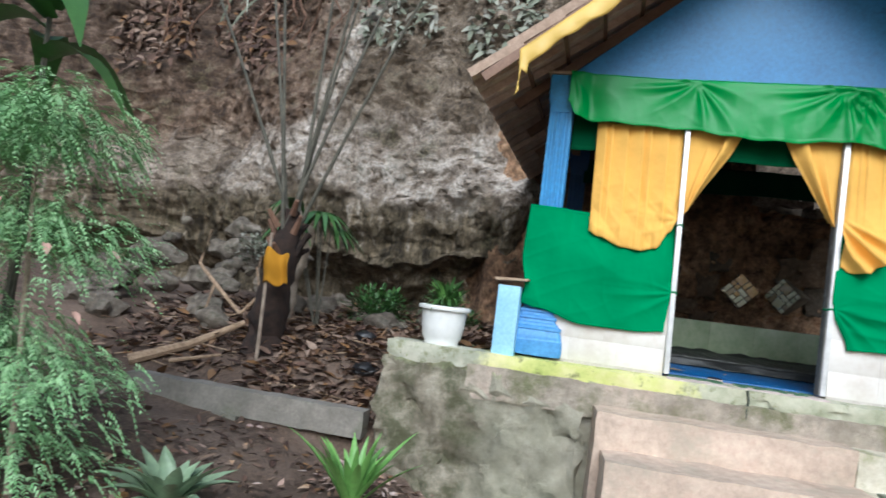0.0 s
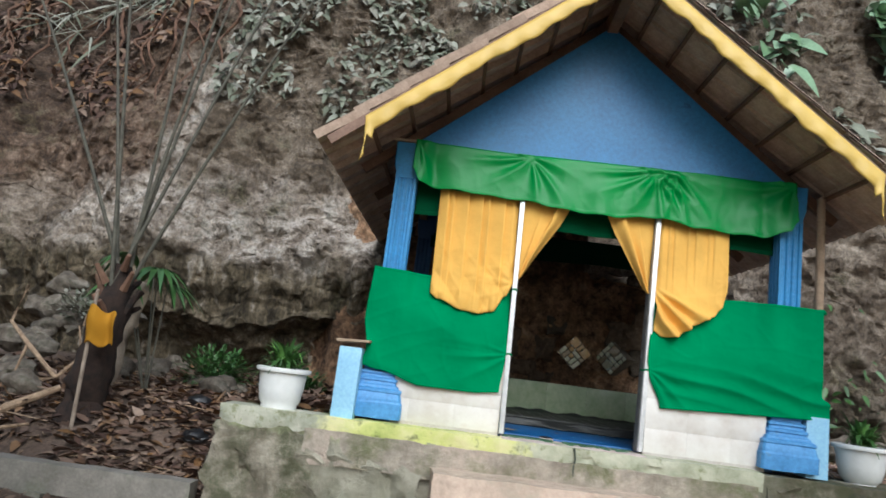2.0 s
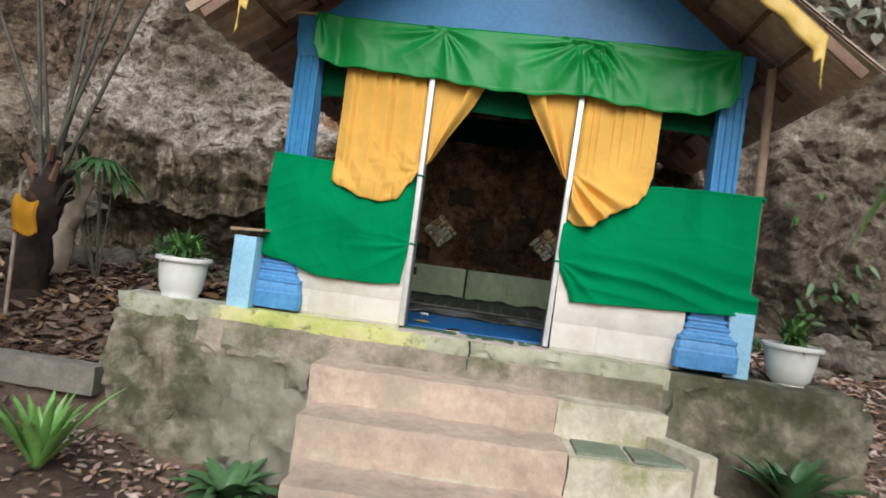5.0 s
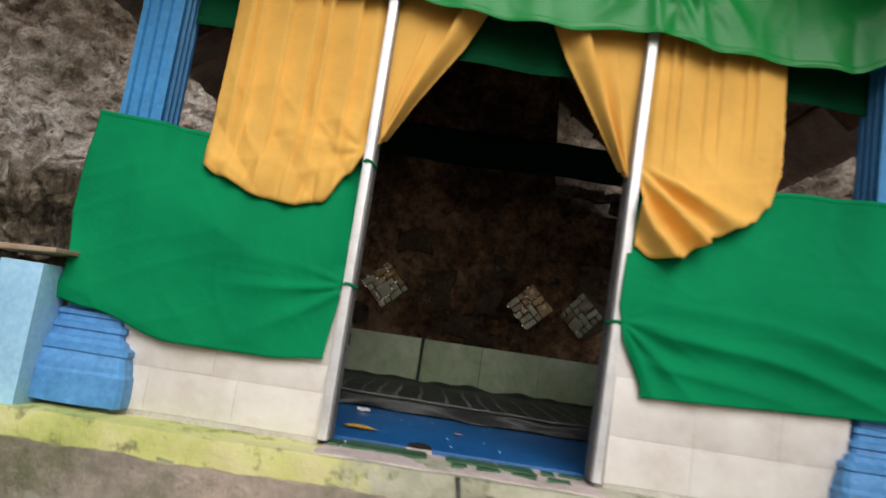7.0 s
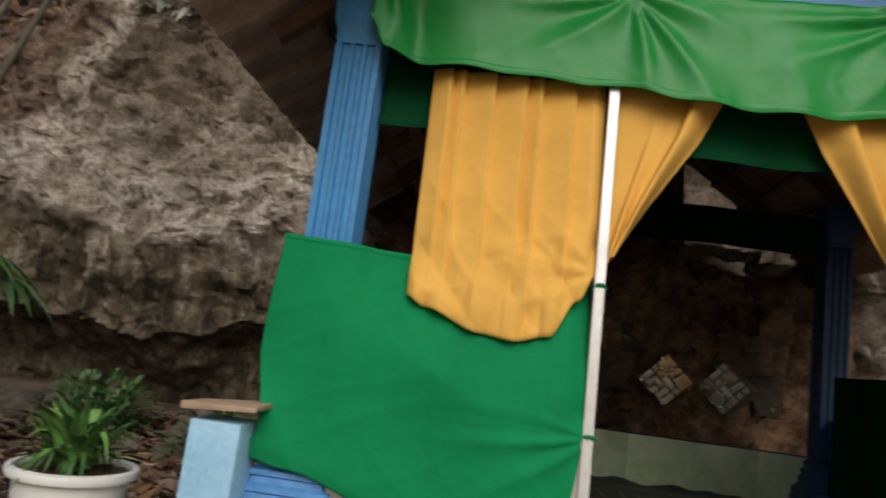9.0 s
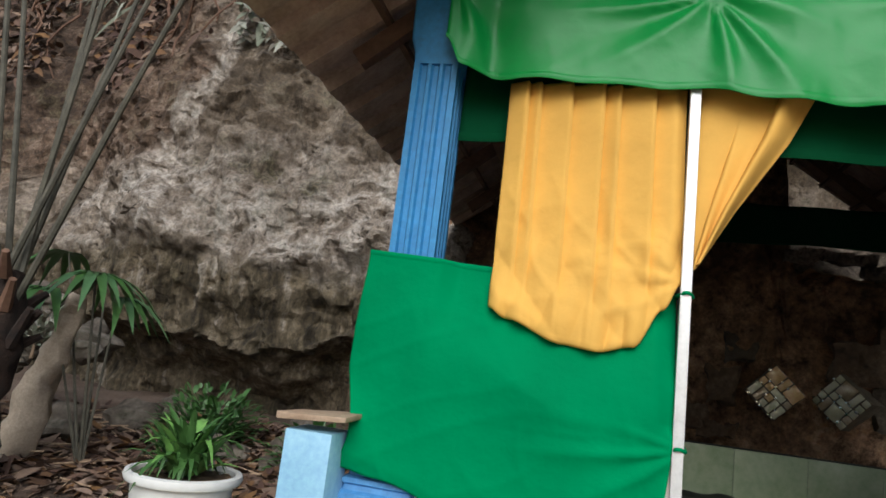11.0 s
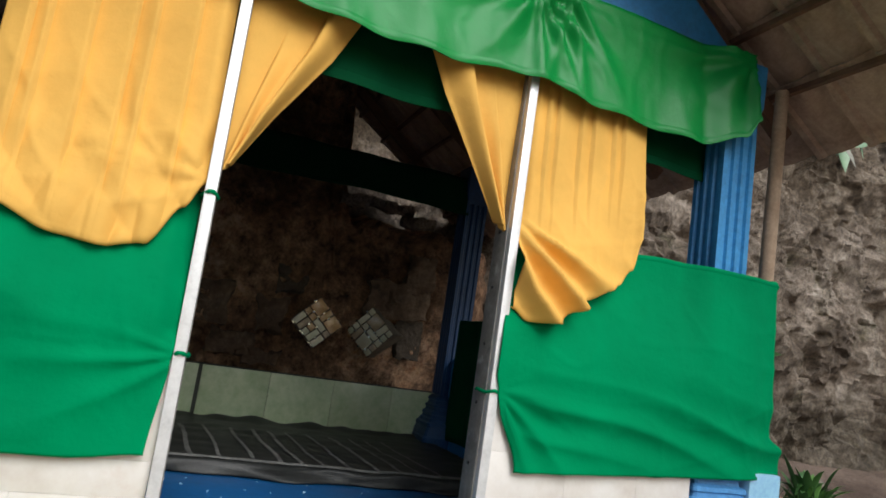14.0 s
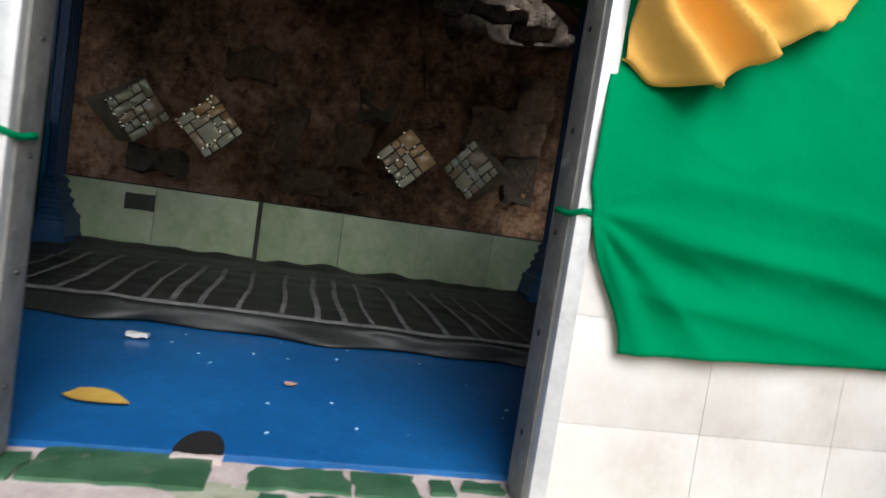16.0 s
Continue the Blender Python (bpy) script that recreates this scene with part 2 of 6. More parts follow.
def rock_material(name):
    m, nt, b = nodes_of(name, 0.93)
    vec = coords(nt)
    big = tex_noise(nt, 0.6, 10, 0.68, vec)
    a = ramp(nt, big, [(0.36, (0.08, 0.058, 0.042)), (0.44, (0.19, 0.142, 0.105)), (0.51, (0.4, 0.33, 0.26)), (0.6, (0.68, 0.6, 0.52))])
    pits = ramp(nt, tex_noise(nt, 5.5, 10, 0.78, vec), [(0.38, (0.06, 0.05, 0.04)), (0.48, (0.5, 0.5, 0.5)), (0.62, (0.86, 0.85, 0.83))])
    a = mix(nt, 0.85, a, pits, "OVERLAY")
    a = mix(nt, 0.55, a, ramp(nt, tex_noise(nt, 21.0, 9, 0.8, vec), [(0.4, (0.1, 0.09, 0.08)), (0.5, (0.5, 0.5, 0.5)), (0.6, (0.85, 0.85, 0.84))]), "OVERLAY")
    cell = nt.nodes.new("ShaderNodeTexVoronoi")
    cell.inputs["Scale"].default_value = 11.0
    nt.links.new(vec, cell.inputs["Vector"])
    a = mix(nt, 0.5, a, ramp(nt, cell.outputs["Distance"], [(0.0, (0.75, 0.75, 0.75)), (0.75, (0.3, 0.28, 0.26))]), "OVERLAY")
    a = mix(nt, ramp(nt, tex_noise(nt, 1.5, 8, 0.72, vec), [(0.56, (0, 0, 0)), (0.68, (0.7, 0.7, 0.7))]), a, (0.085, 0.07, 0.035))
    a = mix(nt, 0.92, a, (0.92, 0.66, 0.48), "MULTIPLY")
    nt.links.new(a, b.inputs["Base Color"])
    bump(nt, b, tex_noise(nt, 12.0, 12, 0.78, vec), 1.0, 0.07)
    return m


def op(nt, kind, *values):
    n = nt.nodes.new("ShaderNodeMath")
    n.operation = kind
    for sock, v in zip(n.inputs, values):
        if isinstance(v, (int, float)):
            sock.default_value = v
        else:
            nt.links.new(v, sock)
    return n.outputs[0]


def span(nt, value, lo, hi, top=1.0):
    """Nought to top while the value goes from lo to hi."""
    mr = nt.nodes.new("ShaderNodeMapRange")
    mr.inputs["From Min"].default_value, mr.inputs["From Max"].default_value = lo, hi
    mr.inputs["To Max"].default_value = top
    nt.links.new(value, mr.inputs["Value"])
    return mr.outputs["Result"]


def cliff_material():
    """Pitted limestone: grey-brown, with a pale lime crust, brown earth, drip streaks and moss, each with a ragged edge."""
    m, nt, b = nodes_of("limestone", 0.93)
    vec = coords(nt)
    sep = nt.nodes.new("ShaderNodeSeparateXYZ")
    nt.links.new(vec, sep.inputs[0])
    X, Z = sep.outputs["X"], sep.outputs["Z"]
    wob = op(nt, "SUBTRACT", tex_noise(nt, 1.1, 9, 0.7, vec), 0.5)
    fine = tex_noise(nt, 4.2, 11, 0.74, vec)
    grit = tex_noise(nt, 24.0, 8, 0.8, vec)
    zz = op(nt, "MULTIPLY_ADD", wob, 2.2, Z)
    xx = op(nt, "MULTIPLY_ADD", wob, 3.0, X)
    a = ramp(nt, tex_noise(nt, 1.6, 10, 0.72, vec), [(0.34, (0.06, 0.042, 0.028)), (0.46, (0.15, 0.115, 0.085)), (0.54, (0.26, 0.21, 0.165)), (0.66, (0.42, 0.36, 0.3))])
    earth = ramp(nt, fine, [(0.36, (0.04, 0.024, 0.015)), (0.5, (0.14, 0.09, 0.06)), (0.64, (0.34, 0.25, 0.19))])
    a = mix(nt, op(nt, "MULTIPLY", span(nt, xx, -4.4, -5.0), span(nt, zz, 2.9, 3.4)), a, earth)
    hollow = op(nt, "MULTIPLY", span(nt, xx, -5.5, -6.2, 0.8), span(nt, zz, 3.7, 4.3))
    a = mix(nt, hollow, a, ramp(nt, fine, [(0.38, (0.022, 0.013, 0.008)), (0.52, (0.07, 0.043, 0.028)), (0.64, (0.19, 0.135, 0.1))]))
    brown = ramp(nt, fine, [(0.36, (0.04, 0.028, 0.017)), (0.5, (0.13, 0.095, 0.062)), (0.62, (0.34, 0.28, 0.22))])
    a = mix(nt, op(nt, "MULTIPLY", span(nt, zz, 3.3, 3.7, 0.8), span(nt, xx, -4.6, -4.1)), a, brown)
    crust = ramp(nt, fine, [(0.36, (0.13, 0.098, 0.072)), (0.47, (0.34, 0.285, 0.235)), (0.6, (0.64, 0.58, 0.52))])
    band = op(nt, "MULTIPLY", span(nt, zz, 2.2, 2.4), span(nt, zz, 3.55, 3.2))
    band = op(nt, "MULTIPLY", band, op(nt, "MULTIPLY", span(nt, X, -1.2, -1.7), span(nt, xx, -6.6, -5.4)))
    a = mix(nt, op(nt, "MULTIPLY", band, span(nt, tex_noise(nt, 2.3, 8, 0.7, vec), 0.38, 0.5, 0.95)), a, crust)
    vein = op(nt, "ABSOLUTE", op(nt, "ADD", op(nt, "MULTIPLY_ADD", Z, -0.3, op(nt, "MULTIPLY_ADD", wob, 0.9, X)), 5.75))
    a = mix(nt, op(nt, "MULTIPLY", span(nt, vein, 0.2, 0.1), op(nt, "MULTIPLY", span(nt, Z, 3.0, 3.3), span(nt, Z, 6.2, 5.4))), a, crust)
    stretch_z = nt.nodes.new("ShaderNodeMapping")
    stretch_z.inputs["Scale"].default_value = (1.0, 1.0, 0.13)
    nt.links.new(vec, stretch_z.inputs["Vector"])
    drips = ramp(nt, tex_noise(nt, 5.5, 8, 0.7, stretch_z.outputs[0]), [(0.38, (0.03, 0.022, 0.012)), (0.48, (0.1, 0.077, 0.046)), (0.57, (0.19, 0.15, 0.1)), (0.68, (0.42, 0.37, 0.32))])
    low = op(nt, "MULTIPLY_ADD", wob, 0.9, Z)
    a = mix(nt, op(nt, "MULTIPLY", span(nt, low, 2.5, 2.3), span(nt, X, -1.0, -1.8)), a, drips)
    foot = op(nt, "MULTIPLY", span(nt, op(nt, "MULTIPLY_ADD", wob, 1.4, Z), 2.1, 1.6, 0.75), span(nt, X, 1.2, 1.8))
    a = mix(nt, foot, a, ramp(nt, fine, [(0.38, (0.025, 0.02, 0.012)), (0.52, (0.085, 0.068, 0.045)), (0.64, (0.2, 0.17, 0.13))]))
    moss = span(nt, tex_noise(nt, 2.1, 9, 0.72, vec), 0.55, 0.66, 0.75)
    a = mix(nt, moss, a, ramp(nt, grit, [(0.4, (0.035, 0.032, 0.014)), (0.6, (0.13, 0.115, 0.06))]))
    a = mix(nt, 0.55, a, ramp(nt, grit, [(0.4, (0.16, 0.15, 0.14)), (0.5, (0.52, 0.52, 0.52)), (0.6, (0.84, 0.84, 0.83))]), "OVERLAY")
    holes = nt.nodes.new("ShaderNodeTexVoronoi")
    holes.inputs["Scale"].default_value = 13.0
    warp = nt.nodes.new("ShaderNodeVectorMath")
    warp.operation = "MULTIPLY_ADD"
    wn3 = nt.nodes.new("ShaderNodeTexNoise")
    wn3.inputs["Scale"].default_value = 7.0
    nt.links.new(vec, wn3.inputs["Vector"])
    nt.links.new(wn3.outputs["Color"], warp.inputs[0])
    warp.inputs[1].default_value = (0.25, 0.25, 0.25)
    nt.links.new(vec, warp.inputs[2])
    nt.links.new(warp.outputs[0], holes.inputs["Vector"])
    # Pits are coloured dark as well as sunk, so their shade is painted in.
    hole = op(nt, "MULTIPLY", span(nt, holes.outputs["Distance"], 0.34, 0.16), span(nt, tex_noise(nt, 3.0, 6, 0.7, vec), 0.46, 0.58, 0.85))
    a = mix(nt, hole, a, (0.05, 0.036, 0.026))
    nt.links.new(a, b.inputs["Base Color"])
    bump(nt, b, op(nt, "SUBTRACT", tex_noise(nt, 12.0, 12, 0.78, vec), op(nt, "MULTIPLY", hole, 0.4)), 0.9, 0.05)
    return m


ROCK = cliff_material()
CAVEROCK = rock_material("brown_cave_rock")


def soil_material():
    m, nt, b = nodes_of("leafy_soil", 0.95)
    vec = coords(nt)
    a = ramp(nt, tex_noise(nt, 1.3, 8, 0.62, vec), [(0.34, (0.07, 0.046, 0.034)), (0.5, (0.125, 0.088, 0.066)), (0.66, (0.2, 0.15, 0.12))])
    a = mix(nt, 0.6, a, ramp(nt, tex_noise(nt, 38.0, 6, 0.75, vec), [(0.34, (0.15, 0.12, 0.1)), (0.68, (0.8, 0.76, 0.72))]), "OVERLAY")
    nt.links.new(a, b.inputs["Base Color"])
    bump(nt, b, tex_noise(nt, 30.0, 8, 0.75, vec), 0.8, 0.02)
    return m


SOIL = soil_material()


def plaster_material(name, stops, moss, band, relief=0.9):
    """Old plaster with moss, and a worn coat of yellow-green paint where band is given as the heights of its ragged edge."""
    m, nt, b = nodes_of(name, 0.92)
    vec = coords(nt)
    a = ramp(nt, tex_noise(nt, 2.6, 9, 0.68, vec), stops)
    a = mix(nt, 0.3, a, ramp(nt, tex_noise(nt, 18.0, 7, 0.7, vec), [(0.34, (0.2, 0.2, 0.2)), (0.68, (0.8, 0.8, 0.8))]), "OVERLAY")
    a = mix(nt, ramp(nt, tex_noise(nt, 3.4, 8, 0.7, vec), [(0.43 if band else 0.5, (0, 0, 0)), (0.58 if band else 0.66, (0.85, 0.85, 0.85))]), a, moss)
    if band:
        sep = nt.nodes.new("ShaderNodeSeparateXYZ")
        nt.links.new(vec, sep.inputs[0])
        edge = nt.nodes.new("ShaderNodeMath")
        edge.operation = "MULTIPLY_ADD"
        edge.inputs[1].default_value = -0.22
        nt.links.new(tex_noise(nt, 7.0, 6, 0.7, vec), edge.inputs[0])
        nt.links.new(sep.outputs["Z"], edge.inputs[2])
        mask = nt.nodes.new("ShaderNodeMapRange")
        mask.inputs["From Min"].default_value = band[0]
        mask.inputs["From Max"].default_value = band[1]
        nt.links.new(edge.outputs[0], mask.inputs["Value"])
        paint = ramp(nt, tex_noise(nt, 1.5, 7, 0.65, vec), [(0.36, (0.26, 0.31, 0.17)), (0.5, (0.42, 0.46, 0.24)), (0.62, (0.6, 0.58, 0.34))])
        worn = mix(nt, ramp(nt, tex_noise(nt, 4.5, 8, 0.7, vec), [(0.56, (0, 0, 0)), (0.66, (0.8, 0.8, 0.8))]), paint, (0.2, 0.22, 0.14))
        patch = nt.nodes.new("ShaderNodeMath")
        patch.operation = "MULTIPLY"
        ends = op(nt, "MULTIPLY_ADD", tex_noise(nt, 4.0, 6, 0.7, vec), 0.5, sep.outputs["X"])
        nt.links.new(op(nt, "MULTIPLY", mask.outputs["Result"], span(nt, ends, 1.45, 1.3)), patch.inputs[0])
        bare = op(nt, "MULTIPLY", span(nt, ends, -1.5, -1.3, 0.8), span(nt, ends, 1.6, 1.4))
        a = mix(nt, bare, a, ramp(nt, tex_noise(nt, 2.2, 8, 0.66, vec), [(0.36, (0.2, 0.19, 0.14)), (0.5, (0.36, 0.34, 0.26)), (0.64, (0.52, 0.48, 0.39))]))
        nt.links.new(ramp(nt, tex_noise(nt, 0.9, 6, 0.6, vec), [(0.4, (0.25, 0.25, 0.25)), (0.55, (1, 1, 1))]), patch.inputs[1])
        a = mix(nt, patch.outputs[0], a, worn)
    nt.links.new(a, b.inputs["Base Color"])
    bump(nt, b, tex_noise(nt, 13.0, 11, 0.76, vec), relief, 0.03)
    return m


PLATFORM = plaster_material("mossy_stone_plaster", [(0.32, (0.08, 0.066, 0.046)), (0.47, (0.2, 0.172, 0.125)), (0.6, (0.41, 0.365, 0.285))], (0.075, 0.08, 0.036), (0.83, 0.9))
STEP = plaster_material("pinkish_cement", [(0.34, (0.42, 0.32, 0.25)), (0.5, (0.54, 0.42, 0.335)), (0.66, (0.64, 0.5, 0.4))], (0.44, 0.38, 0.3), None, 0.35)
MOSSSTEP = plaster_material("mossy_cement", [(0.34, (0.45, 0.4, 0.3)), (0.5, (0.6, 0.55, 0.44)), (0.66, (0.72, 0.66, 0.55))], (0.26, 0.27, 0.1), None, 0.45)


def edge_material():
    """Worn edge paint: yellow-green along the middle stretch, grey-green elsewhere, with a ragged change."""
    m, nt, b = nodes_of("worn_edge_paint", 0.85)
    vec = coords(nt)
    sep = nt.nodes.new("ShaderNodeSeparateXYZ")
    nt.links.new(vec, sep.inputs[0])
    wob = nt.nodes.new("ShaderNodeMath")
    wob.operation = "MULTIPLY_ADD"
    wob.inputs[1].default_value = 0.7
    nt.links.new(tex_noise(nt, 5.0, 7, 0.7, vec), wob.inputs[0])
    nt.links.new(sep.outputs["X"], wob.inputs[2])
    mr = nt.nodes.new("ShaderNodeMapRange")
    mr.inputs["From Min"].default_value = -2.05
    mr.inputs["From Max"].default_value = 1.95
    nt.links.new(wob.outputs[0], mr.inputs["Value"])
    where = ramp(nt, mr.outputs["Result"], [(0.17, (0, 0, 0)), (0.21, (1, 1, 1)), (0.5, (1, 1, 1)), (0.53, (0.08, 0.08, 0.08))])
    gold = ramp(nt, tex_noise(nt, 3.0, 8, 0.65, vec), [(0.36, (0.42, 0.5, 0.13)), (0.5, (0.64, 0.66, 0.23)), (0.64, (0.76, 0.72, 0.38))])
    grey = ramp(nt, tex_noise(nt, 4.0, 8, 0.68, vec), [(0.36, (0.3, 0.31, 0.23)), (0.5, (0.46, 0.46, 0.36)), (0.64, (0.6, 0.58, 0.48))])
    a = mix(nt, where, grey, gold)
    a = mix(nt, ramp(nt, tex_noise(nt, 9.0, 8, 0.72, vec), [(0.54, (0, 0, 0)), (0.64, (0.85, 0.85, 0.85))]), a, (0.19, 0.2, 0.085))
    nt.links.new(a, b.inputs["Base Color"])
    bump(nt, b, tex_noise(nt, 26.0, 8, 0.72, vec), 0.6, 0.012)
    return m


EDGE = edge_material()
SKIRT = plaster_material("stained_beige_plaster", [(0.34, (0.26, 0.22, 0.17)), (0.5, (0.42, 0.36, 0.29)), (0.66, (0.55, 0.45, 0.37))], (0.15, 0.165, 0.07), None)

# ---- mesh helpers ----


def finish(bm, name):
    me = bpy.data.meshes.new(name)
    bm.normal_update()
    bm.to_mesh(me)
    bm.free()
    return me


def smooth(me, angle=40):
    me.shade_smooth()
    me.set_sharp_from_angle(angle=radians(angle))
    return me


def part(name, bm, material, parent=None, label="", soft=True):
    """Links a bmesh as one mesh object, under a thing or a part."""
    me = finish(bm, name)
    me.materials.append(material)
    if soft:
        smooth(me)
    ob = new(name, me)
    if parent is not None:
        ob.parent = parent
    if label:
        tagged(ob, label)
    return ob


def thing(name, label, category, group="", at=(0, 0, 0)):
    ob = new(name)
    ob.empty_display_size = 0.1
    ob.location = at
    return tagged(ob, label, category, group)


def slab(x0, x1, y0, y1, z0, z1, bevel=0.006, bm=None):
    own = bm if bm is not None else bmesh.new()
    r = bmesh.ops.create_cube(own, size=1.0, matrix=Matrix.Translation(((x0 + x1) / 2, (y0 + y1) / 2, (z0 + z1) / 2)) @ Matrix.Diagonal((x1 - x0, y1 - y0, z1 - z0, 1)))
    if bevel:
        es = list({e for v in r["verts"] for e in v.link_edges})
        bmesh.ops.bevel(own, geom=es, offset=bevel, segments=2, affect="EDGES", profile=0.6)
    return own


def rough_slab(x0, x1, y0, y1, z0, z1, step, amp, scale=3.0, seed=0.0):
    """A block whose faces are cut into a fine grid and made uneven."""
    bm = slab(x0, x1, y0, y1, z0, z1, 0)
    for axis, lo, hi in ((0, x0, x1), (1, y0, y1), (2, z0, z1)):
        n = max(1, int((hi - lo) / step))
        for i in range(1, n):
            co, no = [0, 0, 0], [0, 0, 0]
            co[axis], no[axis] = lo + (hi - lo) * i / n, 1
            bmesh.ops.bisect_plane(bm, geom=bm.verts[:] + bm.edges[:] + bm.faces[:], plane_co=co, plane_no=no)
    off = Vector((seed, seed * 1.7, seed * 0.6))
    for v in bm.verts:
        p = v.co * scale + off
        d = noise.noise_vector(p) * amp + noise.noise_vector(p * 3.1) * amp * 0.5
        v.co += d
    return bm


def tube(points, radii, sides=8, bm=None):
    own = bm if bm is not None else bmesh.new()
    rings = []
    pts = [Vector(p) for p in points]
    for i, p in enumerate(pts):
        d = (pts[min(i + 1, len(pts) - 1)] - pts[max(i - 1, 0)]).normalized()
        q = d.to_track_quat("Z", "Y")
        r = radii[i] if isinstance(radii, (list, tuple)) else radii
        rings.append([own.verts.new(p + q @ Vector((math.cos(a) * r, math.sin(a) * r, 0))) for a in (2 * math.pi * k / sides for k in range(sides))])
    for a, b in zip(rings, rings[1:]):
        for k in range(sides):
            own.faces.new((a[k], a[(k + 1) % sides], b[(k + 1) % sides], b[k]))
    own.faces.new(list(reversed(rings[0])))
    own.faces.new(rings[-1])
    return own


def lathe(profile, sides=40, bm=None):
    own = bm if bm is not None else bmesh.new()
    rings = [[own.verts.new((r * math.cos(2 * math.pi * k / sides), r * math.sin(2 * math.pi * k / sides), z)) for k in range(sides)] for r, z in profile]
    for a, b in zip(rings, rings[1:]):
        for k in range(sides):
            own.faces.new((a[k], a[(k + 1) % sides], b[(k + 1) % sides], b[k]))
    return own


def grid(nu, nv, fn):
    bm = bmesh.new()
    vs = [[bm.verts.new(fn(i / nu, j / nv)) for j in range(nv + 1)] for i in range(nu + 1)]
    for i in range(nu):
        for j in range(nv):
            bm.faces.new((vs[i][j], vs[i + 1][j], vs[i + 1][j + 1], vs[i][j + 1]))
    return bm


def hanging(name, nu, nv, fn, material, label, category, thick=0.004, hem=None):
    me = finish(grid(nu, nv, fn), name)
    me.materials.append(material)
    me.shade_smooth()
    ob = tagged(new(name, me), label, category)
    mod = ob.modifiers.new("thickness", "SOLIDIFY")
    mod.thickness = thick
    if hem:
        def band(u, v):
            x, y, z = fn(u, lerp(hem[0], hem[1], v))
            return (x, y - 0.004 - 0.003 * math.sin(math.pi * v), z)
        part("hem", grid(nu, 3, band), material, ob, "stitched hem")
    return ob


def lerp(a, b, t):
    return a + (b - a) * t


def sstep(a, b, x):
    t = min(1.0, max(0.0, (x - a) / (b - a)))
    return t * t * (3 - 2 * t)


def curve_at(keys, x):
    for (x0, y0), (x1, y1) in zip(keys, keys[1:]):
        if x <= x1:
            t = min(1.0, max(0.0, (x - x0) / (x1 - x0)))
            return lerp(y0, y1, t * t * (3 - 2 * t))
    return keys[-1][1]


def curve_lin(keys, x):
    return float(np.interp(x, [k[0] for k in keys], [k[1] for k in keys]))


def leaf_blade(verts, faces, base, direction, up, length, width, droop=0.2, cup=0.15, seg=3):
    """Adds one pointed, folded leaf blade."""
    d = direction.normalized()
    side = d.cross(up)
    side = side.normalized() if side.length > 1e-4 else Vector((1, 0, 0))
    nrm = side.cross(d).normalized()
    start = len(verts)
    for i in range(seg + 1):
        t = i / seg
        w = width * 0.5 * (math.sin(math.pi * (0.12 + 0.88 * t) ** 0.8) + 0.04)
        c = base + d * length * t - Vector((0, 0, 1)) * droop * length * t * t
        verts += [c - side * w + nrm * w * cup, c, c + side * w + nrm * w * cup]
    for i in range(seg):
        a = start + 3 * i
        faces += [(a, a + 1, a + 4, a + 3), (a + 1, a + 2, a + 5, a + 4)]


def raw_mesh(name, verts, faces, material, parent=None, label=""):
    me = bpy.data.meshes.new(name)
    me.from_pydata([tuple(v) for v in verts], [], faces)
    me.materials.append(material)
    me.shade_smooth()
    ob = new(name, me)
    if parent is not None:
        ob.parent = parent
    if label:
        tagged(ob, label)
    return ob


# ---- terrain ----
FLOOR = 1.10
YARD = [(-9, 0.6), (-4.5, 0.42), (-3.2, 0.32), (-2.45, 0.18), (-1.2, -0.06), (0.6, -0.06), (1.3, 0.12), (2.1, 0.46), (3.5, 0.6), (9, 0.8)]


def height(x, y):
    front = curve_at(YARD, x) * sstep(-5.2, -0.9, y)
    left = 0.46 + 0.44 * sstep(-0.1, 1.1, y) + 0.2 * sstep(1.0, 3.2, y)
    right = 0.52 + 0.45 * sstep(-0.4, 2.0, y) + 0.3 * sstep(1.5, 3.5, y)
    back = left if x < 0 else right
    k = sstep(-0.3, 0.05, y) if x < 0 else sstep(-0.8, 0.6, y)
    h = lerp(front, back, k)
    n = 0.05 * noise.noise(Vector((x * 0.9, y * 0.9, 3))) + 0.025 * noise.noise(Vector((x * 3.3, y * 3.3, 7)))
    return h + n * sstep(0.3, 1.2, abs(x) + max(0, abs(y + 2) - 1.2))


def stretch(lo, hi, near, far, n):
    """Coordinates that are dense between lo and hi and run out to far on both sides."""
    inner = [lo + (hi - lo) * i / n for i in range(n + 1)]
    out, s, d = [], near, near
    while d < far:
        out.append(d)
        s *= 1.5
        d += s
    return [lo - v for v in reversed(out)] + inner + [hi + v for v in out]


xs, ys = stretch(-8, 8, 0.2, 500, 160), stretch(-8, 5, 0.2, 500, 130)
gv = [(x, y, height(x, max(-8, min(4.5, y)))) for x in xs for y in ys]
ny = len(ys)
gf = [(i * ny + j, (i + 1) * ny + j, (i + 1) * ny + j + 1, i * ny + j + 1) for i in range(len(xs) - 1) for j in range(ny - 1)]
ground = raw_mesh("ground", gv, gf, SOIL)
tagged(ground, "brown bare soil strewn with dry fallen leaves", "ground", kind="structure")


LEFT_FACE = [(0.2, 3.75), (1.35, 3.8), (1.62, 3.5), (1.75, 3.14), (1.95, 3.2), (2.3, 3.06), (2.5, 2.98), (2.75, 3.06), (3.2, 3.34), (4.4, 3.5), (6.5, 4.2), (13.0, 6.5)]
RIGHT_FACE = [(0.2, 2.95), (1.3, 2.9), (1.7, 2.78), (2.4, 2.6), (3.2, 2.62), (4.4, 2.75), (6.5, 3.4), (13.0, 5.8)]
FLUTES = [(1.6, 0.0), (1.72, 1.0), (2.2, 0.9), (2.5, 0.0)]


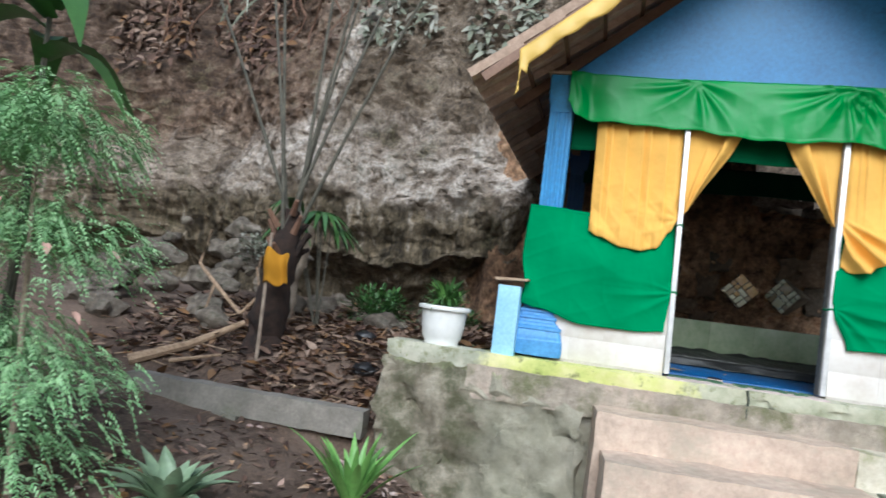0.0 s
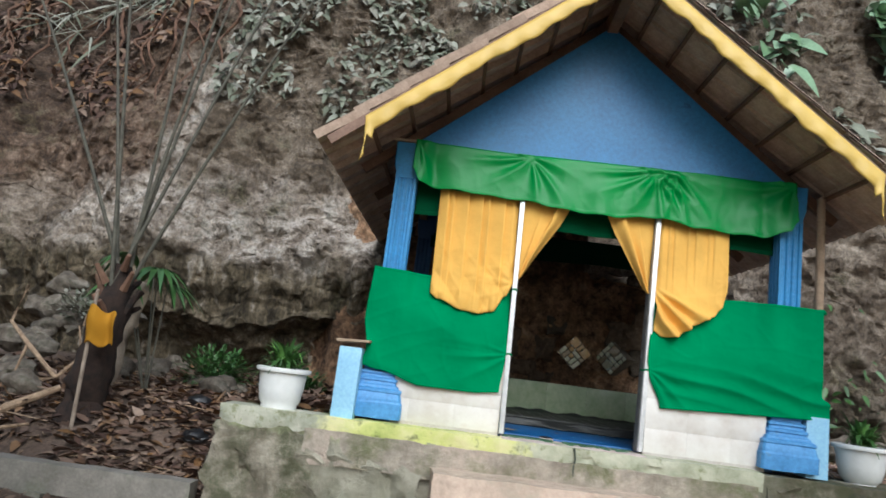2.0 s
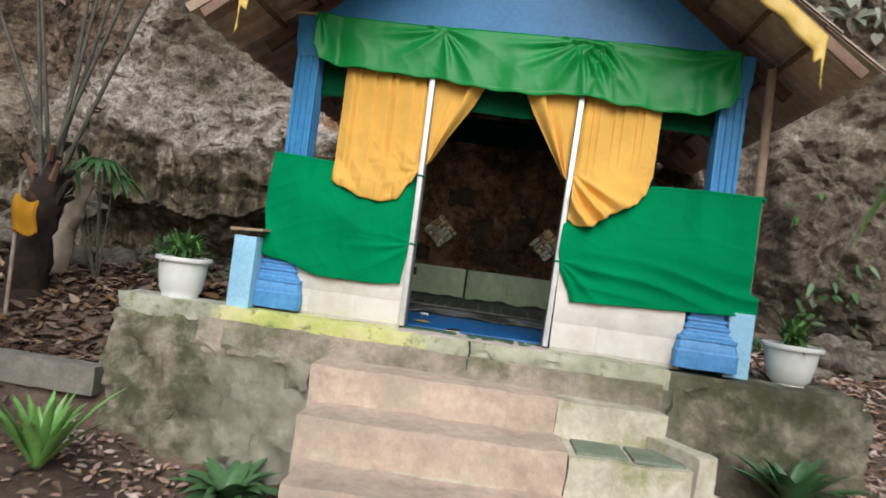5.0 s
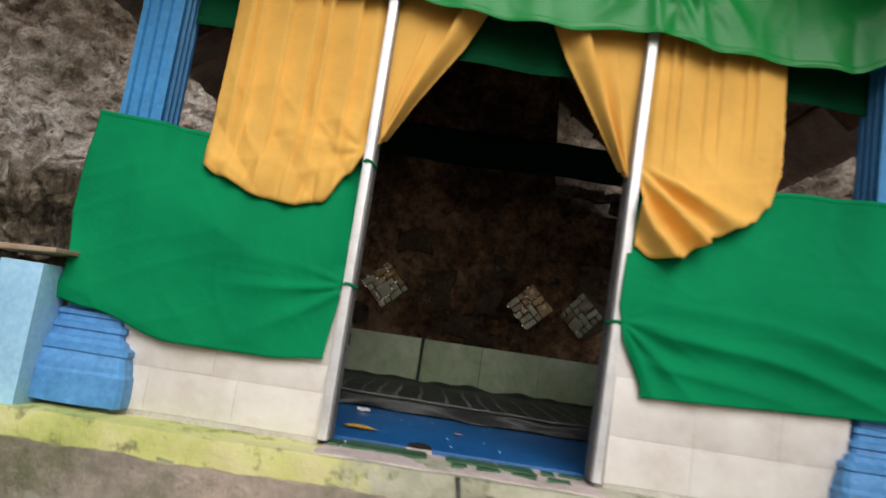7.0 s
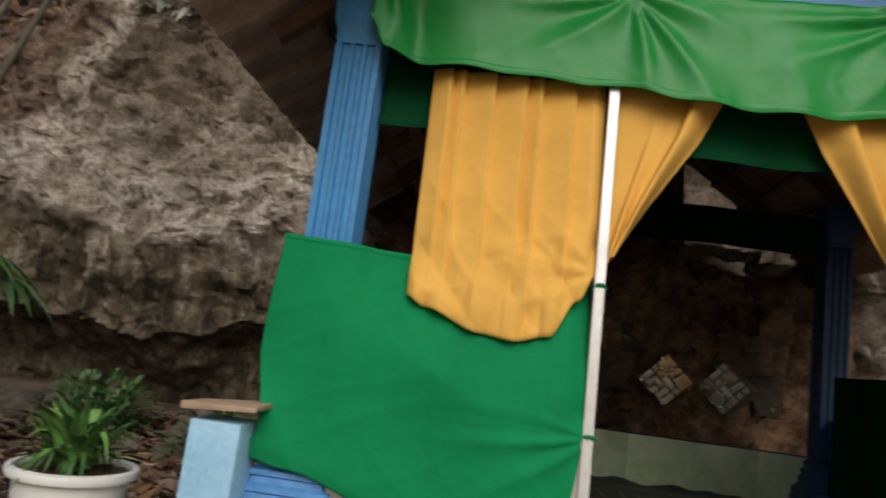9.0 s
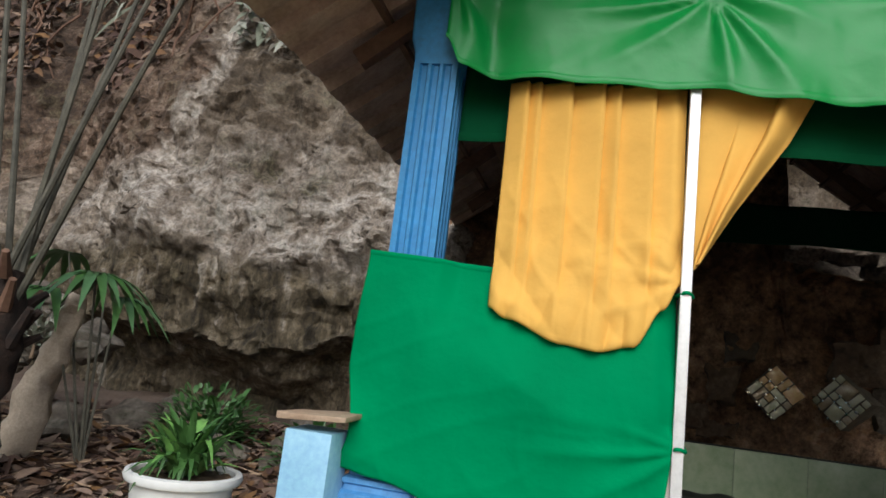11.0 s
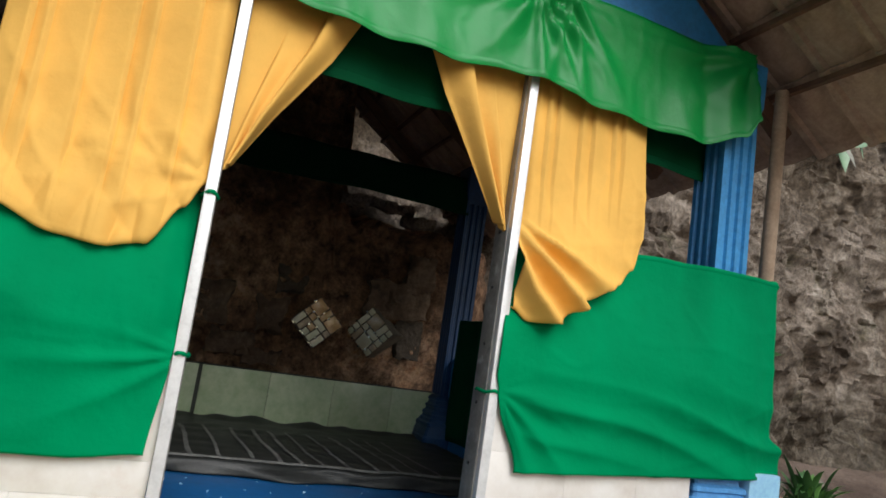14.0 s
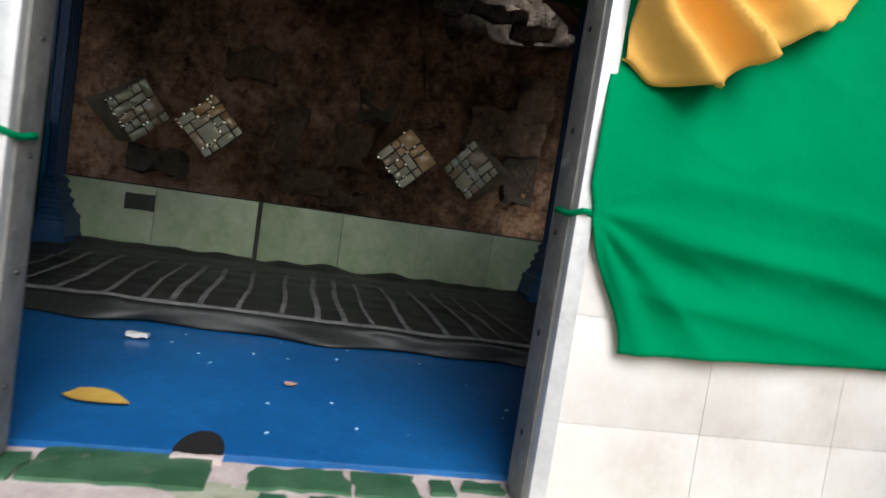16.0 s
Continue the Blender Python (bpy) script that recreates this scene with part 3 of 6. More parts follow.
def cliff_y(x, z):
    ragged = z + 0.22 * noise.noise(Vector((x * 1.3, 0, 2))) + 0.1 * noise.noise(Vector((x * 3.7, z, 8))) - 0.35 * sstep(-2.7, -2.2, x) * sstep(2.0, 1.6, z)
    west = curve_lin(LEFT_FACE, ragged) + 0.1 * math.sin(x * 0.7 + 1.0)
    west += 0.9 * sstep(-4.6, -7.0, x) - 0.12 * sstep(-2.9, -2.3, x) * sstep(3.2, 2.6, z)
    east = curve_lin(RIGHT_FACE, z) + 0.1 * math.sin(x * 1.3)
    middle = 3.35 + 0.2 * max(0.0, z - 2.7) + 0.85 * sstep(2.2, 1.5, abs(x)) * sstep(4.5, 3.9, z)
    y = lerp(middle, west, sstep(-1.3, -2.0, x))
    return lerp(y, east, sstep(1.75, 2.9, x))


def cliff_point(x, z):
    p = Vector((x, cliff_y(x, z), z))
    d = Vector((0, 0, 0))
    amp, fr = 0.2, 0.9
    for o in range(7):
        nv = noise.noise_vector(p * fr + Vector((o * 7.1, 3, 9)))
        d += Vector((nv.x * 0.5, nv.y, nv.z * 0.5)) * amp
        amp, fr = amp * 0.63, fr * 2.05
    pit = min(0.0, noise.noise(p * 5.5 + Vector((0, 0, 4))) + 0.12) * 0.13 + min(0.0, noise.noise(p * 11.0) + 0.1) * 0.07
    keep = sstep(1.0, 1.7, abs(x)) * 0.7 + 0.3
    out = p + d * keep + Vector((0, -pit * keep, 0))
    if x < -1.6:
        k = curve_lin(FLUTES, z)
        if k:
            out.y -= k * 0.16 * (noise.noise(Vector((x * 4.2, z * 0.35, 1))) + 0.5 * noise.noise(Vector((x * 11, z * 0.8, 5))))
    return out


CLIFF_TOP = 13.0
cl = grid(620, 330, lambda u, v: cliff_point(curve_lin([(0, -14.0), (0.1, -7.0), (0.88, 5.5), (1, 10.5)], u), curve_lin([(0, 0.2), (0.75, 6.5), (1, CLIFF_TOP)], v)))
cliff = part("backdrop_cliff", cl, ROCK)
tagged(cliff, "pitted grey-white limestone cliff with brown and mossy stains", "cliff", kind="structure")

# ---- platform and stairs ----
platform = thing("platform", "mossy stone and plaster platform with worn yellow-green painted edge", "platform")
tagged(platform, kind="structure")
part("platform_body", rough_slab(-2.3, 2.3, -0.22, 2.55, -0.3, 1.065, 0.07, 0.014, 4.0), PLATFORM, platform)
part("footing", rough_slab(1.22, 2.33, -0.26, 0.3, -0.1, 1.0, 0.045, 0.05, 7.0, 17.0), PLATFORM, platform, "rough grey stone footing with dark moss")
part("footing", rough_slab(-2.34, -0.95, -0.26, 0.3, -0.3, 0.95, 0.045, 0.065, 6.0, 4.0), PLATFORM, platform, "rough grey stone footing with dark moss")

bm = rough_slab(-2.32, 1.2, -0.243, 0.0, 0.96, 1.082, 0.035, 0.007, 7.0, 9.0)
for v in bm.verts:
    if v.co.z < 1.0:
        v.co.z += 0.07 * noise.noise(Vector((v.co.x * 5, 1, 0))) + 0.03 * noise.noise(Vector((v.co.x * 17, 4, 0)))
        v.co.y += 0.018
part("painted_edge", bm, EDGE, platform, "worn yellow-green and grey-green painted edge")

part("plaster_skirt", rough_slab(-1.75, 1.16, -0.262, -0.1, 0.78, 0.99, 0.04, 0.016, 6.0, 21.0), SKIRT, platform, "stained beige plaster below the painted edge")
part("crack", tube([(-0.008, -0.247, 1.085), (0.004, -0.25, 1.02), (-0.006, -0.258, 0.97), (-0.004, -0.264, 0.88)], [0.008, 0.006, 0.007, 0.003], 6), DARKGROUT, platform, "dark crack down the platform edge")

stairs = thing("stairs", "worn pinkish cement steps up to the shrine platform", "stairs")
tagged(stairs, kind="structure")
TREADS = [(0.86, -0.20, -0.50, -0.92), (0.655, -0.50, -0.88, -0.88), (0.43, -0.88, -1.28, -0.82), (0.2, -1.28, -1.68, -0.77)]
SKEW = pose(0, 0, 0, 0, 0, 4.0)
for i, (z, y0, y1, x0) in enumerate(TREADS):
    b = rough_slab(x0, 0.52 + 0.03 * i, y1, y0 + 0.25, -0.35, z, 0.055, 0.012, 5.0, i * 3.0)
    bmesh.ops.transform(b, matrix=SKEW, verts=b.verts)
    part("step", b, STEP, stairs, "pinkish worn cement step")
    b = rough_slab(0.52 + 0.03 * i, 1.14 + 0.05 * i, y1, y0 + 0.25, -0.35, z - 0.012, 0.055, 0.012, 5.0, 20 + i * 3.0)
    bmesh.ops.transform(b, matrix=SKEW, verts=b.verts)
    part("step", b, MOSSSTEP, stairs, "mossy cement step beside the stairs")
for i, (z, y0, y1, x0) in enumerate(TREADS[1:3]):
    for k in range(2):
        b = slab(0.6 + 0.03 * i + 0.3 * k, 0.87 + 0.03 * i + 0.3 * k, y1 + 0.05, y0 - 0.06, z - 0.015, z + 0.006, 0.004)
        bmesh.ops.transform(b, matrix=SKEW, verts=b.verts)
        part("tile", b, DULLTILE, stairs, "worn dull green floor tile")
for x0, x1, z0, z1, y in ((-0.72, -0.3, 0.555, 0.585, -0.515), (-0.12, -0.02, 0.59, 0.603, -0.508), (-0.5, 0.3, 0.425, 0.436, -0.897)):
    b = rough_slab(x0, x1, y - 0.004, y + 0.02, z0, z1, 0.02, 0.006, 9.0, x0 * 5)
    bmesh.ops.transform(b, matrix=SKEW, verts=b.verts)
    part("chip", b, MOSSSTEP, stairs, "greyish worn chip on the step edge")
for (xa, ya, xb, yb, z, w) in ((1.13, -0.40, 1.33, -0.74, 0.72, 0.13), (1.28, -0.62, 1.6, -1.02, 0.52, 0.12)):
    ln = math.hypot(xb - xa, yb - ya)
    b = rough_slab(0, ln, -w / 2, w / 2, -0.2, z, 0.05, 0.01, 5.0, xa * 9)
    bmesh.ops.transform(b, matrix=pose(xa, ya, 0, 0, 0, math.degrees(math.atan2(yb - ya, xb - xa))), verts=b.verts)
    part("curb", b, MOSSSTEP, stairs, "low stepped grey cement side wall")

# ---- hut: floor, half walls, columns ----
floor = part("floor", slab(-1.36, 1.4, 0.085, 2.5, 1.03, FLOOR, 0.004), FLOORBLUE)
tagged(floor, "glossy blue painted cement floor, chipped and dusty", "floor", kind="structure")
# Closed black cap on the floor; its colour stands for the hole's inner shade.
bm = bmesh.new()
arc = [bm.verts.new((-0.147 + 0.045 * math.cos(a), 0.083 + 0.105 * math.sin(a), FLOOR + 0.003)) for a in (math.pi * k / 16 for k in range(17))]
low = [bm.verts.new(v.co - Vector((0, 0, 0.05))) for v in arc]
bm.faces.new(arc)
for k in range(16):
    bm.faces.new((arc[k], low[k], low[k + 1], arc[k + 1]))
bm.faces.new((arc[0], arc[-1], low[-1], low[0]))
drain = part("drain_hole", bm, surface("drain_darkness", [(0.3, (0.002, 0.002, 0.002)), (0.7, (0.006, 0.005, 0.005))], 20.0, 1.0))
tagged(drain, "round drain hole at the edge of the blue floor, filled in black", "drain", kind="structure")
rim = rough_slab(-0.046, 0.046, -0.012, 0.012, -0.02, -0.003, 0.01, 0.004, 25.0)
for v in rim.verts:
    v.co.y += 0.012 * (1 - (v.co.x / 0.05) ** 2)
lip = part("drain_lip", rim, PINKMORTAR)
lip.location = (-0.147, 0.074, FLOOR)
tagged(lip, "chipped pale mortar lip round the drain hole", "drain", kind="structure")

sill = thing("threshold", "broken green tiled threshold with grey mortar patches", "threshold")
tagged(sill, kind="structure")
part("mortar", rough_slab(-0.47, 0.47, -0.2, 0.09, 1.03, 1.086, 0.03, 0.006, 8.0, 2.0), PINKMORTAR, sill, "chipped pinkish mortar bed")
for k, (x0, x1, y0, y1) in enumerate([(-0.4, -0.115, -0.045, 0.082), (-0.455, -0.415, -0.05, 0.05), (-0.045, 0.13, -0.025, 0.06), (0.14, 0.255, -0.03, 0.065), (0.29, 0.33, 0.0, 0.06), (0.35, 0.43, 0.02, 0.06), (-0.03, 0.02, -0.1, -0.05), (0.06, 0.13, -0.09, -0.05), (0.18, 0.25, -0.1, -0.05), (0.3, 0.37, -0.1, -0.06)]):
    b = slab(x0, x1, y0, y1, 1.08, 1.0935, 0)
    for axis, lo, hi in ((0, x0, x1), (1, y0, y1)):
        for i in range(1, 9):
            co, no = [0, 0, 0], [0, 0, 0]
            co[axis], no[axis] = lo + (hi - lo) * i / 9, 1
            bmesh.ops.bisect_plane(b, geom=b.verts[:] + b.edges[:] + b.faces[:], plane_co=co, plane_no=no)
    for v in b.verts:
        q = Vector((v.co.x * 26, v.co.y * 26, k))
        v.co.x += 0.014 * noise.noise(q)
        v.co.y += 0.014 * noise.noise(q + Vector((5, 0, 0)))
    part("tile", b, STEPTILE, sill)


def tiled_wall(name, x0, x1, y, z0, rows, label, flip):
    """A half-height wall with its tiles set a little proud of the grout."""
    z1 = z0 + sum(r for r, _ in rows)
    w = part(name, slab(x0, x1, y, y + 0.12, z0 - 0.03, z1, 0.004), GROUT)
    tagged(w, label, "wall", kind="structure")
    z = z0
    for h, w_tile in rows:
        x = x1 if flip else x0
        while (x - x0 > 0.03) if flip else (x1 - x > 0.03):
            xn = max(x0, x - w_tile) if flip else min(x1, x + w_tile)
            a, c = min(x, xn), max(x, xn)
            part("tile", slab(a + 0.0004, c - 0.0004, y - 0.003, y + 0.002, z + 0.0004, z + h - 0.0004, 0.0007), WHITETILE, w)
            x = xn
        z += h


tiled_wall("wall_front_a", -1.23, -0.49, -0.035, FLOOR, [(0.15, 0.31), (0.095, 0.4), (0.27, 0.33)], "low white-tiled front wall beside the doorway", True)
tiled_wall("wall_front_b", 0.485, 1.29, -0.035, FLOOR, [(0.158, 0.287), (0.2, 0.287), (0.19, 0.287)], "low white-tiled front wall beside the doorway", False)
for sx, nm in ((-1.36, "wall_side_a"), (1.3, "wall_side_b")):
    w = part(nm, slab(sx, sx + 0.1, 0.14, 2.3, FLOOR - 0.03, 1.72, 0.006), BLUE)
    tagged(w, "low blue side wall of the shrine", "wall", kind="structure")
rear = part("wall_rear", slab(-1.3, 1.3, 2.42, 2.54, FLOOR - 0.03, 1.475, 0.006), DARKGROUT)
tagged(rear, "low rear wall faced with pale green tiles", "wall", kind="structure")
for x0, x1 in ((-1.29, -0.792), (-0.79, -0.295), (-0.272, 0.139), (0.141, 0.549), (0.551, 0.949), (0.951, 1.29)):
    part("tile", slab(x0, x1, 2.41, 2.425, FLOOR, 1.472, 0.003), BACKTILE, rear)


stain_bm = rough_slab(-0.93, -0.79, 2.404, 2.411, 1.35, 1.43, 0.012, 0.004, 30.0)
part("stain", stain_bm, DARKGROUT, rear, "square dark glue stain")


def column(name, cx, cy, label, base=True, paint=None):
    """A square fluted column with a flared cap and a moulded pedestal."""
    col = thing(name, label, "column", "blue columns", (cx, cy, FLOOR))
    hw = 0.078
    ring = []
    for side in range(4):
        q = Matrix.Rotation(side * math.pi / 2, 3, "Z")
        pts = [(-hw, -hw)]
        for c in (-0.042, 0.0, 0.042):
            pts += [(c - 0.015, -hw), (c - 0.009, -hw + 0.011), (c + 0.009, -hw + 0.011), (c + 0.015, -hw)]
        ring += [q @ Vector((x, y, 0)) for x, y in pts]
    bm = bmesh.new()
    levels = [[bm.verts.new(p + Vector((0, 0, z))) for p in ring] for z in (0.34, 1.72)]
    n = len(ring)
    for k in range(n):
        bm.faces.new((levels[0][k], levels[0][(k + 1) % n], levels[1][(k + 1) % n], levels[1][k]))
    bm.faces.new(levels[1])
    part("shaft", bm, paint or BLUE, col, soft=False)
    prof = [(0.079, 1.70), (0.082, 1.74), (0.095, 1.79), (0.098, 1.92), (0.098, 1.96)]
    part("capital", square_turned(prof), paint or BLUE, col)
    if base:
        prof = [(0.19, 0.0), (0.19, 0.1), (0.183, 0.112), (0.181, 0.13), (0.176, 0.15), (0.17, 0.168), (0.176, 0.174), (0.174, 0.19), (0.155, 0.2), (0.148, 0.216), (0.135, 0.224), (0.131, 0.24), (0.139, 0.246), (0.137, 0.262), (0.12, 0.27), (0.116, 0.286), (0.124, 0.292), (0.122, 0.306), (0.105, 0.314), (0.102, 0.332), (0.11, 0.338), (0.108, 0.35), (0.085, 0.37)]
        worn = square_turned(prof)
        bmesh.ops.subdivide_edges(worn, edges=worn.edges[:], cuts=2, use_grid_fill=True)
        for v in worn.verts:
            v.co += Vector(noise.noise_vector(v.co * 16 + Vector((cx, cy, 0)))) * 0.006 * sstep(0.4, 0.1, v.co.z)
        part("pedestal", worn, paint or PEDBLUE, col, "blue moulded pedestal with worn edges", soft=False)
    return col


def square_turned(profile):
    bm = bmesh.new()
    rings = []
    for r, z in profile:
        c = r * 0.08
        rings.append([bm.verts.new((x, y, z)) for x, y in ((-r + c, -r), (r - c, -r), (r, -r + c), (r, r - c), (r - c, r), (-r + c, r), (-r, r - c), (-r, -r + c))])
    for a, b in zip(rings, rings[1:]):
        for k in range(8):
            bm.faces.new((a[k], a[(k + 1) % 8], b[(k + 1) % 8], b[k]))
    bm.faces.new(rings[-1])
    bm.faces.new(list(reversed(rings[0])))
    return bm


column("column", -1.345, 0.07, "blue painted fluted column on a moulded pedestal")
column("column", 1.425, 0.07, "blue painted fluted column on a moulded pedestal")
column("column", -1.3, 2.36, "blue fluted rear column by the low wall, darkened for shade", paint=SHADEBLUE)
column("column", 1.32, 2.36, "blue fluted rear column by the low wall, darkened for shade", paint=SHADEBLUE)


board = part("column_board", slab(-1.46, -1.24, -0.04, 0.18, 3.065, 3.085, 0.004), PALEWOOD)
tagged(board, "small brown board on top of the blue column", "board")


def short_pillar(cx, cy, top, cap):
    p = thing("short_pillar", "short pale blue painted corner pillar" + (" with a brown slab on top" if cap else ""), "pillar", "pale blue pillars", (cx, cy, FLOOR - 0.03))
    part("shaft", slab(-0.075, 0.075, -0.075, 0.09, 0, top - FLOOR + 0.03, 0.006), LIGHTBLUE, p)
    if cap:
        b = slab(-0.1, 0.12, -0.1, 0.11, 0, 0.018, 0.004)
        for v in b.verts:
            v.co.z += 0.03 * (v.co.x / 0.1) ** 2 + 0.008 * noise.noise(v.co * 30)
        c = part("cap", b, PALEWOOD, p, "warped brown wooden slab")
        c.location = (0, 0, top - FLOOR + 0.03)


short_pillar(-1.535, -0.12, 1.545, True)
short_pillar(1.625, 0.02, 1.47, False)


def door_post(x, lean, side_lean):
    p = thing("door_post", "weathered aluminium door post with green ties", "post", "door posts", (x, -0.045, FLOOR))
    s = -1 if x > 0 else 1
    lo, hi = sorted((-0.024 * s, 0.008 * s))
    part("front_strip", slab(lo, hi, -0.034, -0.004, 0, 1.78, 0.003), ALU, p, "pale aluminium front strip")
    lo, hi = sorted((-0.02 * s, 0.012 * s))
    channel = part("channel", slab(lo, hi, -0.006, 0.085, 0, 1.78, 0.003), ALUSIDE, p, "grey channel with screw holes")
    for z in ((0.53, 0.98) if x < 0 else (0.54,)):
        b = tube([(-0.006 * s + 0.023 * math.cos(a), 0.02 + 0.062 * math.sin(a), z + 0.004 * math.sin(3 * a)) for a in (2 * math.pi * k / 14 for k in range(15))], 0.006, 6)
        part("tie", b, GREEN, p, "knotted green cord")
    for k in range(9):
        lo, hi = sorted((0.0125 * s, 0.0115 * s))
        z = 0.12 + 0.19 * k
        b = bmesh.new()
        bmesh.ops.create_cone(b, cap_ends=True, segments=10, radius1=0.006, radius2=0.005, depth=0.004, matrix=Matrix.Translation((0.0125 * s, 0.045, z)) @ Matrix.Rotation(math.pi / 2, 4, "Y"))
        part("screw", b, BLACKBAG, channel, "dark screw head")
    p.rotation_euler = (radians(lean), radians(side_lean), 0)


door_post(-0.463, -2.4, -0.6)
door_post(0.447, -2.4, 1.3)

# ---- gable, beams and roof ----
RIDGE_X, PITCH = 0.05, 0.79
bm = bmesh.new()
tri_pts = [(-1.36, 3.04), (1.46, 3.04), (RIDGE_X, 4.17)]
fr = [bm.verts.new((x, 0.03, z)) for x, z in tri_pts]
bk = [bm.verts.new((x, 0.08, z)) for x, z in tri_pts]
bm.faces.new(fr)
bm.faces.new(list(reversed(bk)))
for k in range(3):
    bm.faces.new((fr[k], bk[k], bk[(k + 1) % 3], fr[(k + 1) % 3]))
gable = part("wall_gable", bm, GABLE, soft=False)
tagged(gable, "blue painted triangular gable panel, slightly stained", "wall", kind="structure")
for y, nm in ((0.14, "beam_front"), (2.36, "beam_rear")):
    b = part(nm, slab(-1.42, 1.5, y - 0.05, y + 0.05, 2.9 if y < 1 else 2.84, 3.03 if y < 1 else 2.96, 0.006), BLUE if y < 1 else TIMBER)
    tagged(b, "timber tie beam over the columns", "beam", kind="structure")
for x, nm in ((-1.34, "beam_side_a"), (1.42, "beam_side_b")):
    b = part(nm, slab(x - 0.04, x + 0.04, 0.2, 2.6, 2.99, 3.06, 0.006), TIMBER)
    tagged(b, "brown timber wall plate under the roof", "beam", kind="structure")

roof = thing("roof", "steep gabled roof of brown clay tiles seen from below", "roof")
tagged(roof, kind="structure")
Y0, Y1, EAVE, RIDGE_Z = -0.62, 3.9, 1.88, 4.40
slope_len = EAVE * math.sqrt(1 + PITCH * PITCH)
tw, tl = 0.235, 0.30
bm = bmesh.new()
prof = [(-0.5, 0.0), (-0.36, 0.03), (-0.2, 0.034), (-0.06, 0.006), (0.1, -0.004), (0.33, -0.002), (0.37, -0.02), (0.47, -0.02), (0.5, 0.022)]
rows_v = []
for t, dz in ((-0.14, 0.02), (1.14, -0.004)):
    rows_v.append([bm.verts.new((px * tw * 1.16, t * tl, pz + dz)) for px, pz in prof])
    rows_v.append([bm.verts.new((px * tw * 1.16, t * tl, pz + dz + 0.014)) for px, pz in prof])
lo0, hi0, lo1, hi1 = rows_v
for k in range(len(prof) - 1):
    bm.faces.new((lo0[k], lo1[k], lo1[k + 1], lo0[k + 1]))
    bm.faces.new((hi0[k], hi0[k + 1], hi1[k + 1], hi1[k]))
    bm.faces.new((lo0[k], lo0[k + 1], hi0[k + 1], hi0[k]))
    bm.faces.new((lo1[k], hi1[k], hi1[k + 1], lo1[k + 1]))
tile_me = smooth(finish(bm, "roof_tile"), 50)
tile_me.materials.append(CLAY)
rng = random.Random(11)
n_rows, n_cols = int(slope_len / tl) + 1, int((Y1 - Y0) / tw)
for side in (-1, 1):
    down = Vector((side, 0, -PITCH)).normalized()
    up = Vector((side * PITCH, 0, 1)).normalized()
    along = Vector((0, 1, 0))
    for r in range(n_rows):
        for c in range(n_cols):
            o = Vector((RIDGE_X, Y0 + (c + 0.5) * (Y1 - Y0) / n_cols, RIDGE_Z - 0.06)) + down * (slope_len - (r + 1) * tl + 0.02) + up * rng.uniform(-0.004, 0.004)
            ax = along * side
            m = Matrix((ax, -down, up)).transposed().to_4x4()
            ob = new("roof_tile", tile_me)
            m = Matrix.Translation(o + down * tl) @ m @ pose(0, 0, 0, rng.uniform(-1, 1), 0, rng.uniform(-0.8, 0.8))
            ob.matrix_world = m
            ob.parent = roof
bm = bmesh.new()
for k in range(17):
    y = Y0 + 0.02 + k * 0.26
    tube([(RIDGE_X, y, RIDGE_Z + 0.02), (RIDGE_X, y + 0.28, RIDGE_Z + 0.02)], [0.09, 0.075], 12, bm)
part("ridge_cap", bm, CLAY, roof)


def sloped_beam(name, side, y, w, h, drop, mat, d0, d1):
    """A timber that runs down the slope under the tiles."""
    bm = slab(-h / 2, h / 2, -w / 2, w / 2, d0, d1, 0.004)
    down = Vector((side, 0, -PITCH)).normalized()
    upv = Vector((side * PITCH, 0, 1)).normalized()
    m = Matrix((upv, Vector((0, 1, 0)), down)).transposed().to_4x4()
    m.translation = Vector((RIDGE_X, y, RIDGE_Z - 0.06)) - upv * drop
    bmesh.ops.transform(bm, matrix=m, verts=bm.verts)
    return part(name, bm, mat, roof)


for side in (-1, 1):
    for y in (0.12, 0.95, 1.75, 2.5, 3.4):
        sloped_beam("rafter", side, y, 0.05, 0.07, 0.085, TIMBER, 0.05, slope_len - 0.12)
    sloped_beam("barge_board", side, Y0 + 0.002, 0.022, 0.06, 0.045, BARGE, 0.0, slope_len)
    down = Vector((side, 0, -PITCH)).normalized()
    upv = Vector((side * PITCH, 0, 1)).normalized()
    for k in range(1, n_rows):
        c = Vector((RIDGE_X, 0, RIDGE_Z - 0.06)) + down * (k * tl) - upv * 0.035
        part("batten", slab(c.x - 0.013, c.x + 0.013, Y0 + 0.03, Y1 - 0.02, c.z - 0.012, c.z + 0.012, 0), TIMBER, roof, soft=False)
part("ridge_beam", slab(RIDGE_X - 0.04, RIDGE_X + 0.04, Y0 + 0.05, Y1 - 0.05, 4.12, 4.26, 0.006), TIMBER, roof)
bm = tube([(1.66, 0.06, 1.1), (1.655, 0.04, 2.2), (1.63, 0.0, 3.0)], [0.032, 0.03, 0.027], 10)
pole = part("wooden_pole", bm, PALEWOOD)
part("tie", tube([(1.655 + 0.036 * math.cos(q), 0.035 + 0.036 * math.sin(q), 2.19 + 0.006 * math.sin(3 * q)) for q in (2 * math.pi * k / 14 for k in range(15))], 0.014, 6), GREEN, pole, "knotted green cloth end")
tagged(pole, "pale bare wooden pole propping the eave beside the column", "pole")

# ---- cloths ----


FACE = 0.07


def set_back(fn):
    """The same hanging cloth, moved back to the plane of the door posts."""
    def moved(u, v):
        x, y, z = fn(u, v)
        return (x, y + FACE, z)
    return moved


